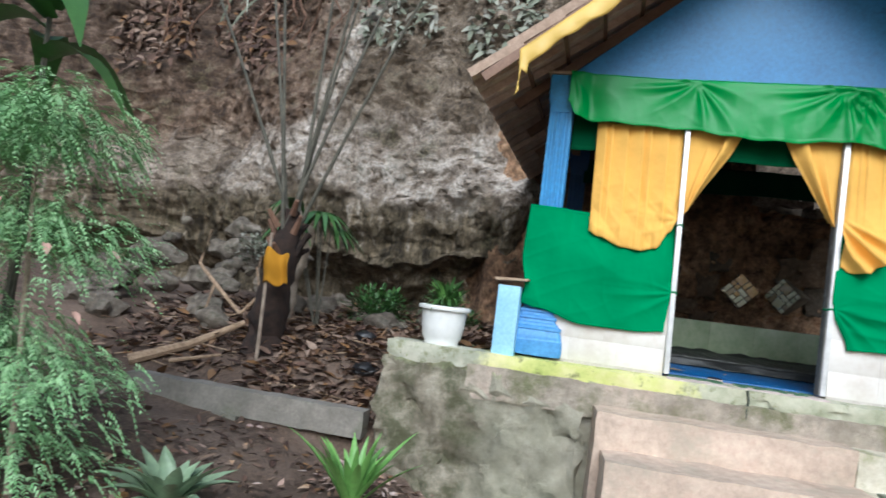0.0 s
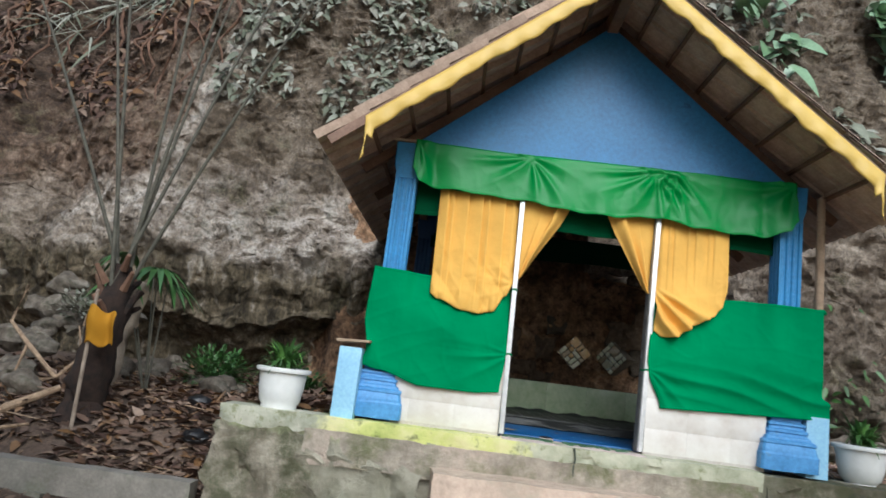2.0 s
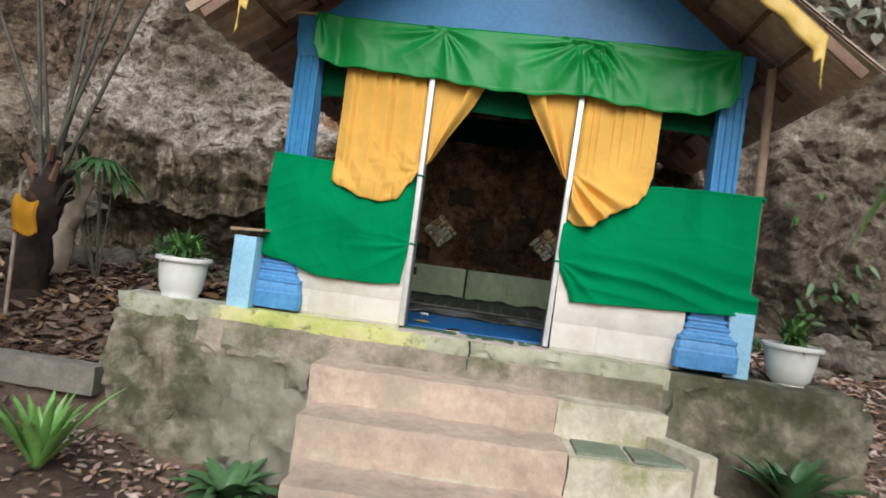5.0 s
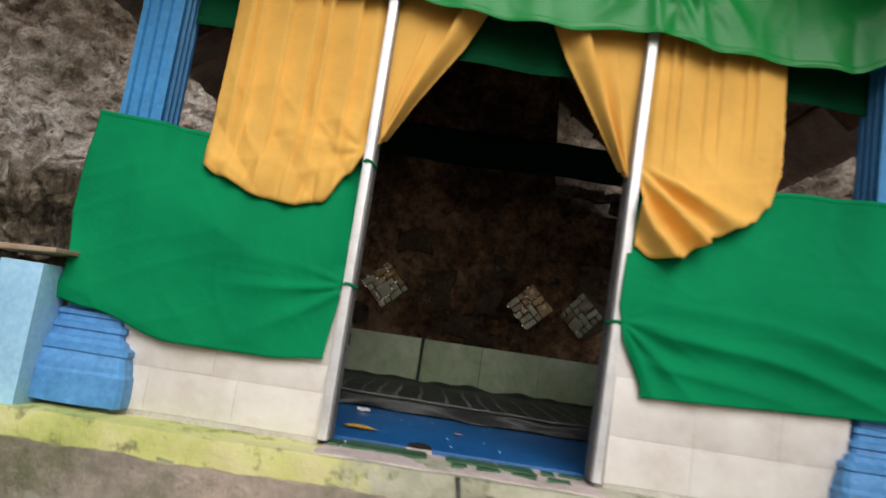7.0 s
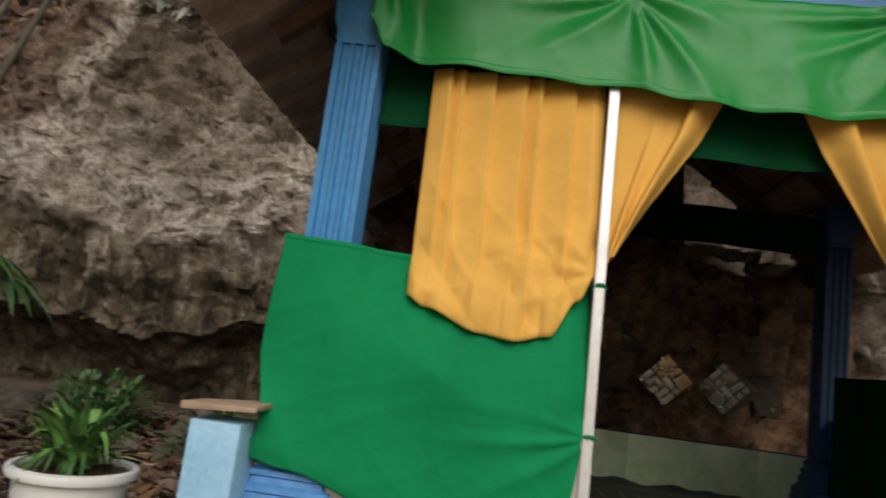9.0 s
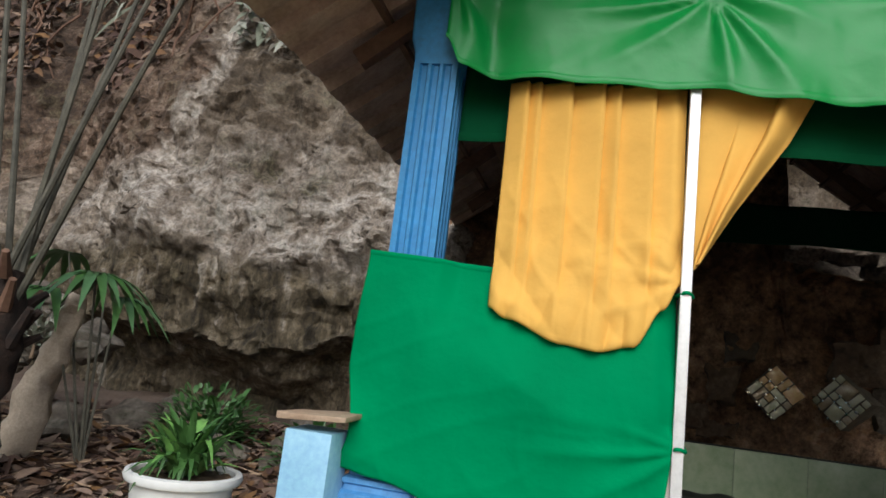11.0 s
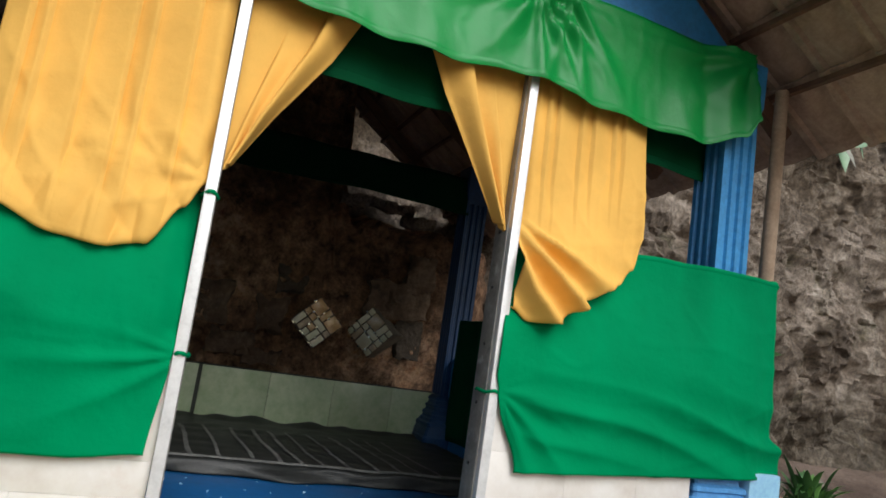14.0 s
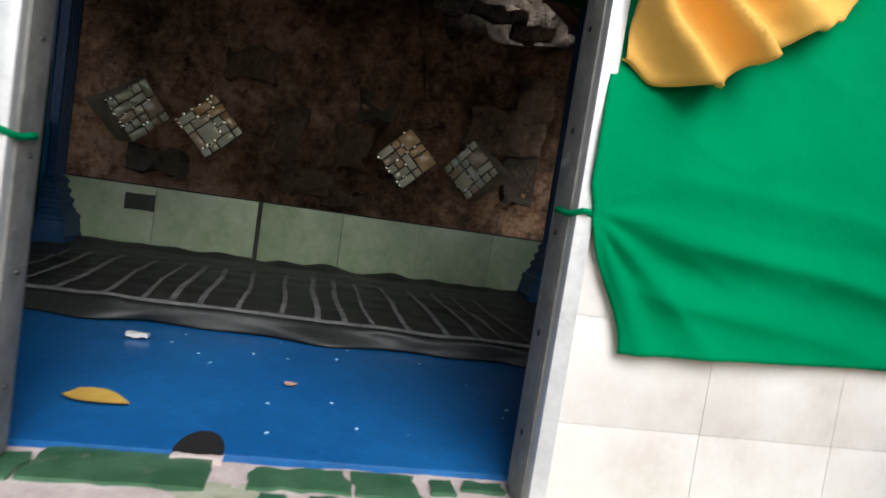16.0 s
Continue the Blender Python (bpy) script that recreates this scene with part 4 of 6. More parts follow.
def fold(x, z, px, pz, count, amp, reach):
    """Relief of folds that fan out from a gathered point."""
    dx, dz = x - px, z - pz
    r = math.hypot(dx, dz)
    a = math.atan2(dz, dx)
    return amp * (1.0 - 1.6 * abs(math.sin(a * count * 0.5 + 0.9 * math.sin(a * 3.1 + px * 7) + r * 2.0))) * math.exp(-((r - reach * 0.35) / reach) ** 2) * min(1.0, r / 0.06)


def crumple(x, z, amp, seed):
    """Sharp, irregular wrinkles of hanging cloth."""
    a = 1 - abs(noise.noise(Vector((x * 7 + z * 3, z * 4 - x * 2, seed))))
    c = 1 - abs(noise.noise(Vector((x * 4 - z * 5, z * 6, seed + 9))))
    return amp * (a ** 7 + 0.7 * c ** 9)


def valance(u, v):
    x = lerp(-1.30, 1.43, u)
    bottom = curve_at([(-1.3, 2.86), (-1.24, 2.765), (-1.1, 2.745), (-0.46, 2.725), (-0.2, 2.69), (0.1, 2.68), (0.5, 2.71), (0.75, 2.675), (1.2, 2.66), (1.38, 2.71), (1.43, 2.79)], x)
    z = lerp(3.08, bottom, v)
    y = -0.075 - 0.03 * v - 0.01 * math.sin(3.1 * x + 2.0 * v)
    y -= fold(x, z, -0.46, 3.06, 9, 0.016, 0.3) + fold(x, z, 0.44, 3.06, 13, 0.018, 0.3) + fold(x, z, 0.56, 3.08, 11, 0.017, 0.28) + fold(x, z, 1.4, 3.05, 9, 0.016, 0.32) + fold(x, z, -1.28, 3.05, 6, 0.01, 0.3)
    y -= 0.05 * (sstep(1.2, 1.32, x) + sstep(-1.14, -1.24, x))
    y -= 0.011 * v * math.sin(x * 13 + 2 * math.sin(x * 5)) + crumple(x * 1.1, z, 0.0025, 2.0)
    z += 0.004 * v * math.sin(x * 24) * sstep(0.8, 1.0, v)
    return (x, y, z)


hanging("valance", 220, 30, set_back(valance), SATIN, "green satin valance gathered along the gable foot", "valance", hem=(0.93, 1.0))
hanging("inner_valance", 100, 8, lambda u, v: (lerp(-1.26, 1.36, u), 0.105 + 0.012 * math.sin(u * 40), lerp(2.9, 2.565 + 0.012 * math.sin(u * 9), v)), SHADEGREEN, "green cloth strip behind the front valance, darkened for shade", "valance", hem=(0.9, 1.0))
hanging("rear_valance", 80, 8, lambda u, v: (lerp(-1.24, 1.26, u), 2.28 + 0.012 * math.sin(u * 34), lerp(2.97, 2.72 + 0.01 * math.sin(u * 11), v)), DEEPSHADEGREEN, "green cloth strip along the rear beam, darkened for deep shade", "valance", hem=(0.9, 1.0))


def front_cloth_a(u, v):
    left = curve_at([(0, -1.475), (0.5, -1.49), (0.85, -1.45), (1, -1.47)], v)
    right = curve_at([(0, -0.5), (0.6, -0.492), (0.68, -0.496), (1, -0.515)], v)
    x = lerp(left, right, u)
    top = lerp(2.13, 2.09, u)
    bot = curve_at([(0, 1.44), (0.12, 1.42), (0.45, 1.345), (0.8, 1.345), (1, 1.365)], u)
    z = lerp(top, bot, v)
    y = lerp(-0.06, -0.13, sstep(2.1, 1.72, z)) - 0.045 * sstep(-1.17, -1.25, x) * sstep(1.75, 2.1, z) - 0.015 * math.sin(math.pi * v) * math.sin(math.pi * u)
    y -= fold(x, z, -0.46, 1.63, 11, 0.011, 0.3) * sstep(1.7, 1.6, z)
    sag = math.hypot(x + 0.9, (z - 2.25) * 1.0)
    y -= 0.02 * (0.7 - abs(math.sin(sag * 8 + 0.9 * math.sin(x * 4) + z))) * sstep(0.15, 0.5, v) * sstep(1.0, 0.5, u)
    y -= 0.02 * sstep(0.14, 0.0, u) * math.sin(v * 9) * v
    y += 0.03 * sstep(0.93, 1.0, u) * sstep(1.63, 1.7, z) - crumple(x * 0.6, z * 0.6, 0.005, 3.0) * sstep(0.05, 0.3, v)
    return (x, y, z)


hanging("cloth_screen", 130, 90, set_back(front_cloth_a), GREEN, "green cotton cloth tied across the low front wall", "cloth", hem=(0.0, 0.025))


def front_cloth_b(u, v):
    left = curve_at([(0, 0.486), (0.58, 0.466), (0.66, 0.478), (1, 0.57)], v)
    right = curve_at([(0, 1.665), (0.8, 1.66), (0.86, 1.71), (1, 1.715)], v)
    x = lerp(left, right, u)
    top = lerp(2.12, 2.2, sstep(0.0, 0.55, u))
    bot = lerp(1.40, 1.455, u)
    z = lerp(top, bot, v)
    y = lerp(-0.06, -0.13, sstep(2.15, 1.72, z)) - 0.045 * sstep(1.2, 1.33, x) * sstep(1.75, 2.1, z) + 0.03 * sstep(1.51, 1.66, x)
    y -= fold(x, z, 0.475, 1.645, 13, 0.011, 0.3) * sstep(1.72, 1.6, z)
    y -= 0.026 * (0.6 - abs(math.sin((z - 1.645 + 0.16 * (x - 0.47) * (1 + 0.3 * math.sin(x * 5))) * (30 - 8 * (x - 0.47))))) * math.exp(-((z - 1.58) / 0.12) ** 2) * sstep(0.5, 0.72, x)
    y -= 0.006 * math.sin(x * 9 + z * 5) + crumple(x * 0.6, z * 0.8, 0.004, 13.0) * sstep(0.05, 0.3, v) * sstep(0.0, 0.15, u)
    return (x, y, z)


hanging("cloth_screen", 140, 90, set_back(front_cloth_b), GREEN, "green cotton cloth tied to the door post, creased", "cloth", hem=(0.0, 0.025))
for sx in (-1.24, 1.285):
    hanging("side_cloth", 60, 20, lambda u, v: (sx + 0.01 * math.sin(u * 30), lerp(0.2, 2.2, u), lerp(1.98, 1.2, v)), SHADEGREEN, "shade-darkened green cloth hung along the low side wall", "cloth")


def box_pleats(u, v, cuts, depth):
    """Flat pleats of uneven width, each lapping over the next with a sharp step."""
    w = u
    for a, c in zip(cuts, cuts[1:]):
        if w <= c:
            t = min(1.0, max(0.0, (w - a) / (c - a)))
            return depth * (t - 0.5)
    return depth * 0.5


CUTS_A = [0, 0.11, 0.19, 0.37, 0.55, 0.64, 0.83, 1.01]
CUTS_B = [0, 0.14, 0.22, 0.41, 0.52, 0.7, 0.79, 1.01]


def curtain_a(u, v):
    x0, x1 = lerp(-1.085, -1.06, v), curve_at([(0, -0.508), (0.75, -0.497), (1, -0.502)], v)
    x = lerp(x0, x1, u)
    bot = curve_at([(0, 1.985), (0.1, 1.955), (0.42, 1.895), (0.6, 1.885), (0.78, 1.91), (0.92, 2.03), (1.0, 2.11)], u)
    vv = min(1.0, v / 0.86)
    z = lerp(2.76, bot, vv)
    y = lerp(-0.03, -0.1, vv) - 0.03 * sstep(0.6, 0.97, vv) * math.sin(math.pi * min(1, u * 1.1))
    y -= crumple(x, z, 0.007, 5.0) * sstep(0.25, 0.7, vv) * sstep(1.0, 0.85, u)
    y += 0.03 * sstep(0.93, 1.0, u) - box_pleats(u, v, CUTS_A, 0.032) * (1 - sstep(0.45, 0.9, v))
    y -= fold(x, z, -0.47, 2.12, 8, 0.006, 0.3) + 0.014 * (abs(math.sin(u * 9 + z * 13)) + abs(math.sin(u * 17 - z * 9)) - 1) * sstep(0.55, 0.9, vv) + 0.012 * abs(math.sin(u * 21 + 1.5 * math.sin(u * 9))) * sstep(0.78, 0.98, vv)
    if v > 0.86:
        k = (v - 0.86) / 0.14
        y += 0.07 * k
        z += 0.09 * k * k - 0.008 * math.sin(k * math.pi)
    return (x, y, z)


def curtain_a_inner(u, v):
    edge = curve_lin([(0, -0.12), (0.3, -0.2), (0.7, -0.345), (1, -0.44)], v)
    x = lerp(-0.475, edge, u)
    z = lerp(2.76, lerp(2.14, 2.17, u), v) + 0.02 * u * v
    y = -0.02 - 0.008 * math.sin(u * 9 + v * 2) * (1 - 0.4 * v) - 0.02 * math.sin(math.pi * u) - 0.045 * (sstep(0.7, 0.73, u) - sstep(0.73, 0.97, u)) - 0.02 * (sstep(0.4, 0.42, u) - sstep(0.42, 0.62, u)) * sstep(0.1, 0.5, v)
    return (x, y, z)


def curtain_b(u, v):
    x0, x1 = lerp(0.512, 0.492, v), lerp(1.01, 0.985, v)
    x = lerp(x0, x1, u)
    bot = curve_at([(0, 1.915), (0.12, 1.88), (0.3, 1.885), (0.42, 1.935), (0.55, 1.985), (0.72, 2.03), (0.82, 2.06), (0.92, 2.12), (1.0, 2.24)], u)
    vv = min(1.0, v / 0.88)
    z = lerp(2.76, bot, vv)
    y = lerp(-0.03, -0.1, vv) + box_pleats(u, v, CUTS_B, 0.022) * (1 - sstep(0.3, 0.75, vv)) + 0.03 * sstep(0.07, 0.0, u) * (1 - sstep(0.5, 0.8, vv))
    s = sstep(0.45, 0.95, vv)
    dx, dz = x - 0.455, z - 2.26
    far, turn = math.hypot(dx, dz), math.atan2(dz, dx)
    wave = math.sin(turn * 9.0 + 1.1 * noise.noise(Vector((x * 3.5, 2.0, z * 3.5))) - far * 4.0)
    fan = (1.0 - math.sqrt(wave * wave + 0.015)) * sstep(0.05, 0.25, far) * sstep(-0.3, -0.7, turn)
    y -= 0.085 * fan * sstep(0.2, 0.6, vv) + crumple(x, z, 0.006, 8.0) * sstep(0.2, 0.6, vv)
    y -= s * (0.045 * math.sin(math.pi * min(1.0, u * 1.2 + 0.1)))
    if v > 0.88:
        k = (v - 0.88) / 0.12
        y += 0.07 * k
        z += 0.07 * k * k
    return (x, y, z)


def curtain_b_inner(u, v):
    edge = curve_lin([(0, 0.11), (0.3, 0.19), (0.65, 0.31), (1, 0.43)], v)
    x = lerp(edge, 0.475, u)
    z = lerp(2.76, lerp(2.2, 2.15, u), v)
    y = -0.02 - 0.008 * math.sin(u * 8 + v * 2.5) * (1 - 0.4 * v) - 0.02 * math.sin(math.pi * u) - 0.045 * (sstep(0.36, 0.33, u) - sstep(0.33, 0.05, u)) - 0.02 * (sstep(0.66, 0.64, u) - sstep(0.64, 0.42, u)) * sstep(0.1, 0.5, v)
    return (x, y, z)


for fn, lab in ((curtain_a, "ochre yellow curtain gathered up to the door post"), (curtain_a_inner, "ochre yellow curtain wing drawn back in the doorway"), (curtain_b, "ochre yellow curtain bunched and twisted by the door post"), (curtain_b_inner, "ochre yellow curtain wing drawn back in the doorway")):
    hanging("curtain", 110, 90, set_back(fn), YELLOW, lab, "curtain")


def roof_ribbon(side):
    down = Vector((side, 0, -PITCH)).normalized()
    upv = Vector((side * PITCH, 0, 1)).normalized()

    def fn(u, v):
        run = lerp(0.15, slope_len - 0.28, min(1.0, u / 0.9))
        p = Vector((RIDGE_X, Y0 - 0.014, RIDGE_Z - 0.06)) + down * run - upv * 0.03
        drop = 0.105 + 0.008 * math.sin(u * 22) + 0.006 * math.sin(u * 61)
        p -= upv * v * drop * (0.5 if u > 0.93 else 1.0)
        p.y += -0.006 * math.sin(u * 75) * v - 0.01 * math.sin(v * 3)
        if u > 0.9:
            k = (u - 0.9) / 0.1
            p.z -= 0.26 * k
            p.x -= side * (0.02 - 0.05 * v) * k
        return p
    return fn


for side in (-1, 1):
    hanging("ribbon", 160, 6, roof_ribbon(side), RIBBON, "yellow satin strip pinned along the roof edge", "ribbon", 0.003)

# ---- inside the hut ----


def tarp_pt(u, v):
    """A tarpaulin over a low raised board: its front hangs down in rumples, its back laps up the wall."""
    x = lerp(-1.2, 1.2, u)
    lip = 1.07 - 0.05 * x
    foot = lip - 0.02 - 0.035 * (0.5 + 0.5 * math.sin(x * 7.5 + 1.0)) - 0.02 * math.sin(x * 17)
    back = 2.37 + 0.03 * noise.noise(Vector((x * 5, 0, 0)))
    y = curve_lin([(0, foot), (0.12, lip - 0.012), (0.16, lip + 0.012), (0.92, 2.3), (1.0, back)], v)
    z = curve_lin([(0, FLOOR + 0.006), (0.12, FLOOR + 0.058), (0.16, FLOOR + 0.068), (0.92, FLOOR + 0.07), (1.0, FLOOR + 0.09 + 0.03 * noise.noise(Vector((x * 6, 1, 0))))], v)
    z += 0.006 * noise.noise(Vector((x * 9, y * 9, 0))) * sstep(0.0, 0.1, v)
    y -= 0.02 * noise.noise(Vector((x * 6, 0, z * 20))) * sstep(0.16, 0.05, v)
    return (x, y, max(FLOOR + 0.006, z))


tarp = hanging("tarpaulin", 130, 60, tarp_pt, TARP, "rumpled black striped tarpaulin spread over the blue floor", "tarpaulin", 0.005)
for k in range(17):
    xa = lerp(-0.98, 0.82, k / 16) + 0.022 * math.sin(k * 5)
    half = 0.007 + 0.004 * abs(math.sin(k * 2.3))

    def stripe(u, v, xa=xa, half=half):
        x = xa + half * (u * 2 - 1) - 0.03 * v + 0.006 * math.sin(v * 7 + xa * 9)
        q = tarp_pt((x + 1.2) / 2.4, lerp(0.165, 0.72, v))
        return (x, q[1], q[2] + 0.006)
    part("stripe", grid(1, 16, stripe), TARPLINE, tarp, "faded grey woven stripe")


def seam(u, v):
    q = tarp_pt(lerp(0.08, 0.9, u), lerp(0.135, 0.165, v))
    return (q[0], q[1] - 0.003, q[2] + 0.006)


part("seam", grid(60, 2, seam), TARPLINE, tarp, "grey line along the front edge")


def fallen_leaf(name, x, y, z, length, width, turn, mat, label):
    vs, fs = [], []
    leaf_blade(vs, fs, Vector((0, 0, 0)), Vector((math.cos(turn), math.sin(turn), 0.02)), Vector((0, 0, 1)), length, width, 0.0, 0.08, 6)
    ob = raw_mesh(name, vs, fs, mat)
    ob.location = (x, y, z)
    return tagged(ob, label, "leaf")


fallen_leaf("fallen_leaf", -0.455, 0.345, FLOOR + 0.006, 0.145, 0.085, -0.4, YELLOWLEAF, "yellow fallen leaf lying on the blue floor")
fallen_leaf("fallen_leaf", -0.015, 0.54, FLOOR + 0.006, 0.035, 0.035, 0.4, PINKLEAF, "small orange leaf scrap on the blue floor")
bm = rough_slab(-0.03, 0.03, -0.012, 0.012, 0, 0.012, 0.012, 0.006, 30.0)
scrap = part("paper_scrap", bm, PAPER)
scrap.location = (-0.45, 0.86, FLOOR + 0.008)
rng = random.Random(17)
for k in range(22):
    x, y, s = rng.uniform(-0.42, 0.62), rng.uniform(0.16, 1.02), rng.uniform(0.001, 0.003)
    chip = part("paint_chip", rough_slab(-s * 1.6, s * 1.6, -s, s, 0, 0.002, s, s * 0.4, 90.0, k), LIGHTBLUE)
    chip.location = (x, y, FLOOR + 0.002)
    tagged(chip, "tiny pale paint chip on the blue floor", "litter", "paint chips")
tagged(scrap, "crumpled white paper scrap on the blue floor", "litter")



def cave_pt(u, v):
    x = lerp(-2.6, 2.1, u)
    wob = u + 0.02 * noise.noise(Vector((u * 25, v * 9, 0)))
    # Extra height on the left is added to block light behind the hut.
    top = 2.83 + 1.6 * sstep(0.685, 0.645, wob) + 0.1 * noise.noise(Vector((u * 30, 2, 0)))
    z = lerp(0.9, top, v)
    q = Vector((x, 0, z))
    y = 3.12 + 0.09 * noise.noise(q * 1.7) + 0.06 * noise.noise(q * 4.5) + 0.03 * noise.noise(q * 11)
    x += 0.06 * noise.noise(Vector((u * 20, v * 16, 5)))
    y += 0.75 * sstep(0.9, 1.0, v) + 0.4 * sstep(0.8, 1.0, abs(u * 2 - 1))
    return (x, y, z)


cave = part("cave_wall", grid(150, 100, cave_pt), CAVEROCK)
tagged(cave, "dark brown rough stone wall behind the shrine", "wall", kind="structure")
rng = random.Random(21)
STONES = [surface("ochre_stone", [(0.3, (0.74, 0.42, 0.16)), (0.7, (0.86, 0.56, 0.26))], 9.0, 0.24), surface("cream_stone", [(0.3, (0.78, 0.73, 0.5)), (0.7, (0.88, 0.85, 0.64))], 9.0, 0.22), surface("grey_green_stone", [(0.3, (0.6, 0.6, 0.38)), (0.7, (0.74, 0.74, 0.5))], 9.0, 0.25), surface("tan_stone", [(0.3, (0.5, 0.37, 0.22)), (0.7, (0.64, 0.5, 0.33))], 9.0, 0.26)]
for glazed in STONES:
    glazed.node_tree.nodes["Principled BSDF"].inputs["Coat Weight"].default_value = 0.8
    glazed.node_tree.nodes["Principled BSDF"].inputs["Coat Roughness"].default_value = 0.15
    glazed.node_tree.nodes["Principled BSDF"].inputs["Coat IOR"].default_value = 1.9


def mosaic(cx, cz, turn, yaw):
    """A square of small stone tiles set on its corner."""
    m = thing("mosaic_panel", "diamond-shaped mosaic of small stone tiles on dark wall", "mosaic", "mosaic diamonds", (cx, 3.0, cz))
    m.rotation_euler = (0, radians(45 + turn), radians(yaw))
    h = 0.134
    part("backing", slab(-h, h, 0.0, 0.25, -h, h, 0.004), DIAMOND, m, "dark mortar backing")
    cell = 2 * h / 5
    used = set()
    for r in range(5):
        for c in range(5):
            if (r, c) in used:
                continue
            wide = 2 if c < 4 and (r, c + 1) not in used and rng.random() < 0.3 else 1
            tall = 2 if r < 4 and rng.random() < 0.4 and all((r + 1, c + j) not in used for j in range(wide)) else 1
            used |= {(r + i, c + j) for i in range(tall) for j in range(wide)}
            x, z = -h + c * cell, h - (r + tall) * cell
            x1, z1 = x + wide * cell, z + tall * cell
            ochre = abs(yaw) < 20 and (r + c < 3 or rng.random() < 0.15)
            mat = STONES[0] if ochre and rng.random() < 0.85 else rng.choice((STONES[1], STONES[1], STONES[2], STONES[3]))
            inset = rng.uniform(0.0025, 0.005)
            tile = slab(x + inset, x1 - inset, -0.01 - rng.random() * 0.007, 0.001, z + inset, z1 - inset, 0.006)
            bmesh.ops.rotate(tile, verts=tile.verts, cent=((x + x1) / 2, 0, (z + z1) / 2), matrix=Matrix.Rotation(rng.uniform(-0.08, 0.08), 3, "Y") @ Matrix.Rotation(rng.uniform(-0.1, 0.1), 3, "X"))
            part("stone_tile", tile, mat, m)
            for qx, qz in ((x, z), (x, (z + z1) / 2), ((x + x1) / 2, z)):
                if rng.random() < 0.6:
                    continue
                e = rng.uniform(0.006, 0.01)
                b = slab(-e, e, -0.006, 0.01, -e, e, 0.0015)
                bmesh.ops.transform(b, matrix=pose(qx, -0.012, qz, rng.uniform(-9, 9), rng.uniform(0, 90), rng.uniform(-9, 9)), verts=b.verts)
                part("mirror_chip", b, MIRROR, m)


for cx, cz, turn, yaw in ((-1.07, 1.87, 4, 40), (-0.67, 1.842, 2, 6), (0.49, 1.838, 0, -6), (0.9, 1.828, -2, -36)):
    mosaic(cx, cz, turn, yaw)
BROWNSTONE = surface("brown_wall_stone", [(0.36, (0.05, 0.032, 0.02)), (0.52, (0.16, 0.105, 0.065)), (0.66, (0.3, 0.21, 0.14))], 5.0, 0.8, fine=35, bump_s=0.8, bump_d=0.02, spots=(4.0, 0.52, 0.66, (0.06, 0.04, 0.025)))
GREYSTONE = surface("grey_wall_stone", [(0.36, (0.04, 0.03, 0.022)), (0.52, (0.11, 0.085, 0.06)), (0.66, (0.2, 0.165, 0.125))], 6.0, 0.8, fine=35, bump_s=0.8, bump_d=0.02, spots=(5.0, 0.5, 0.64, (0.06, 0.045, 0.03)))
for k, (x, z, w, h) in enumerate(((-0.24, 1.88, 0.1, 0.14), (-0.08, 1.62, 0.16, 0.09), (0.15, 1.53, 0.13, 0.05), (0.27, 2.13, 0.1, 0.11), (1.1, 2.1, 0.24, 0.13), (1.26, 2.33, 0.1, 0.14), (0.16, 1.85, 0.1, 0.13), (1.25, 1.82, 0.1, 0.15), (-0.5, 2.25, 0.14, 0.1), (-0.95, 1.6, 0.16, 0.07))):
    bm = rough_slab(-w, w, -0.05, 0.12, -h, h, 0.03, 0.045, 8.0, k * 2.0)
    st = part("wall_stone", bm, GREYSTONE if k in (3, 7, 9) else BROWNSTONE)
    st.location = (x, 3.14 if k not in (4, 5) else 3.1, z)
    tagged(st, "rough brown stone set in the dark wall", "stone", "wall stones")

rng = random.Random(23)
for k in range(9):
    w, hh = rng.uniform(0.04, 0.1), rng.uniform(0.02, 0.05)
    st = part("rock_flake", rough_slab(-w, w, -0.04, 0.1, -hh, hh, 0.03, 0.03, 9.0, k * 3.0), ROCK)
    st.location = (0.62 + 0.075 * k, 3.1 + 0.03 * math.sin(k * 3), 2.86 - 0.05 * rng.random() - (0.08 if k > 6 else 0))
    tagged(st, "pale broken rock flake on the ledge", "rock", "pale rock flakes")

# ---- plants ----


def blade_part(parent, name, base, direction, length, width, droop, cup, mat, seg=5):
    vs, fs = [], []
    leaf_blade(vs, fs, Vector(base), Vector(direction), Vector((0, 0, 1)), length, width, droop, cup, seg)
    return raw_mesh(name, vs, fs, mat, parent)


def rosette(name, x, y, z, count, length, width, mat, label, seed, rise=(0.35, 1.3), droop=0.35):
    r = random.Random(seed)
    t = thing(name, label, "plant", at=(x, y, z))
    for k in range(count):
        a = k * 2.4 + r.uniform(-0.2, 0.2)
        up = lerp(rise[0], rise[1], k / count)
        le = length * r.uniform(0.8, 1.1) * (1 - 0.25 * k / count)
        blade_part(t, "leaf", (0.02 * math.cos(a), 0.02 * math.sin(a), 0.0), (math.cos(a), math.sin(a), up), le, width * r.uniform(0.85, 1.15), droop * r.uniform(0.6, 1.2), 0.5, mat)
    return t


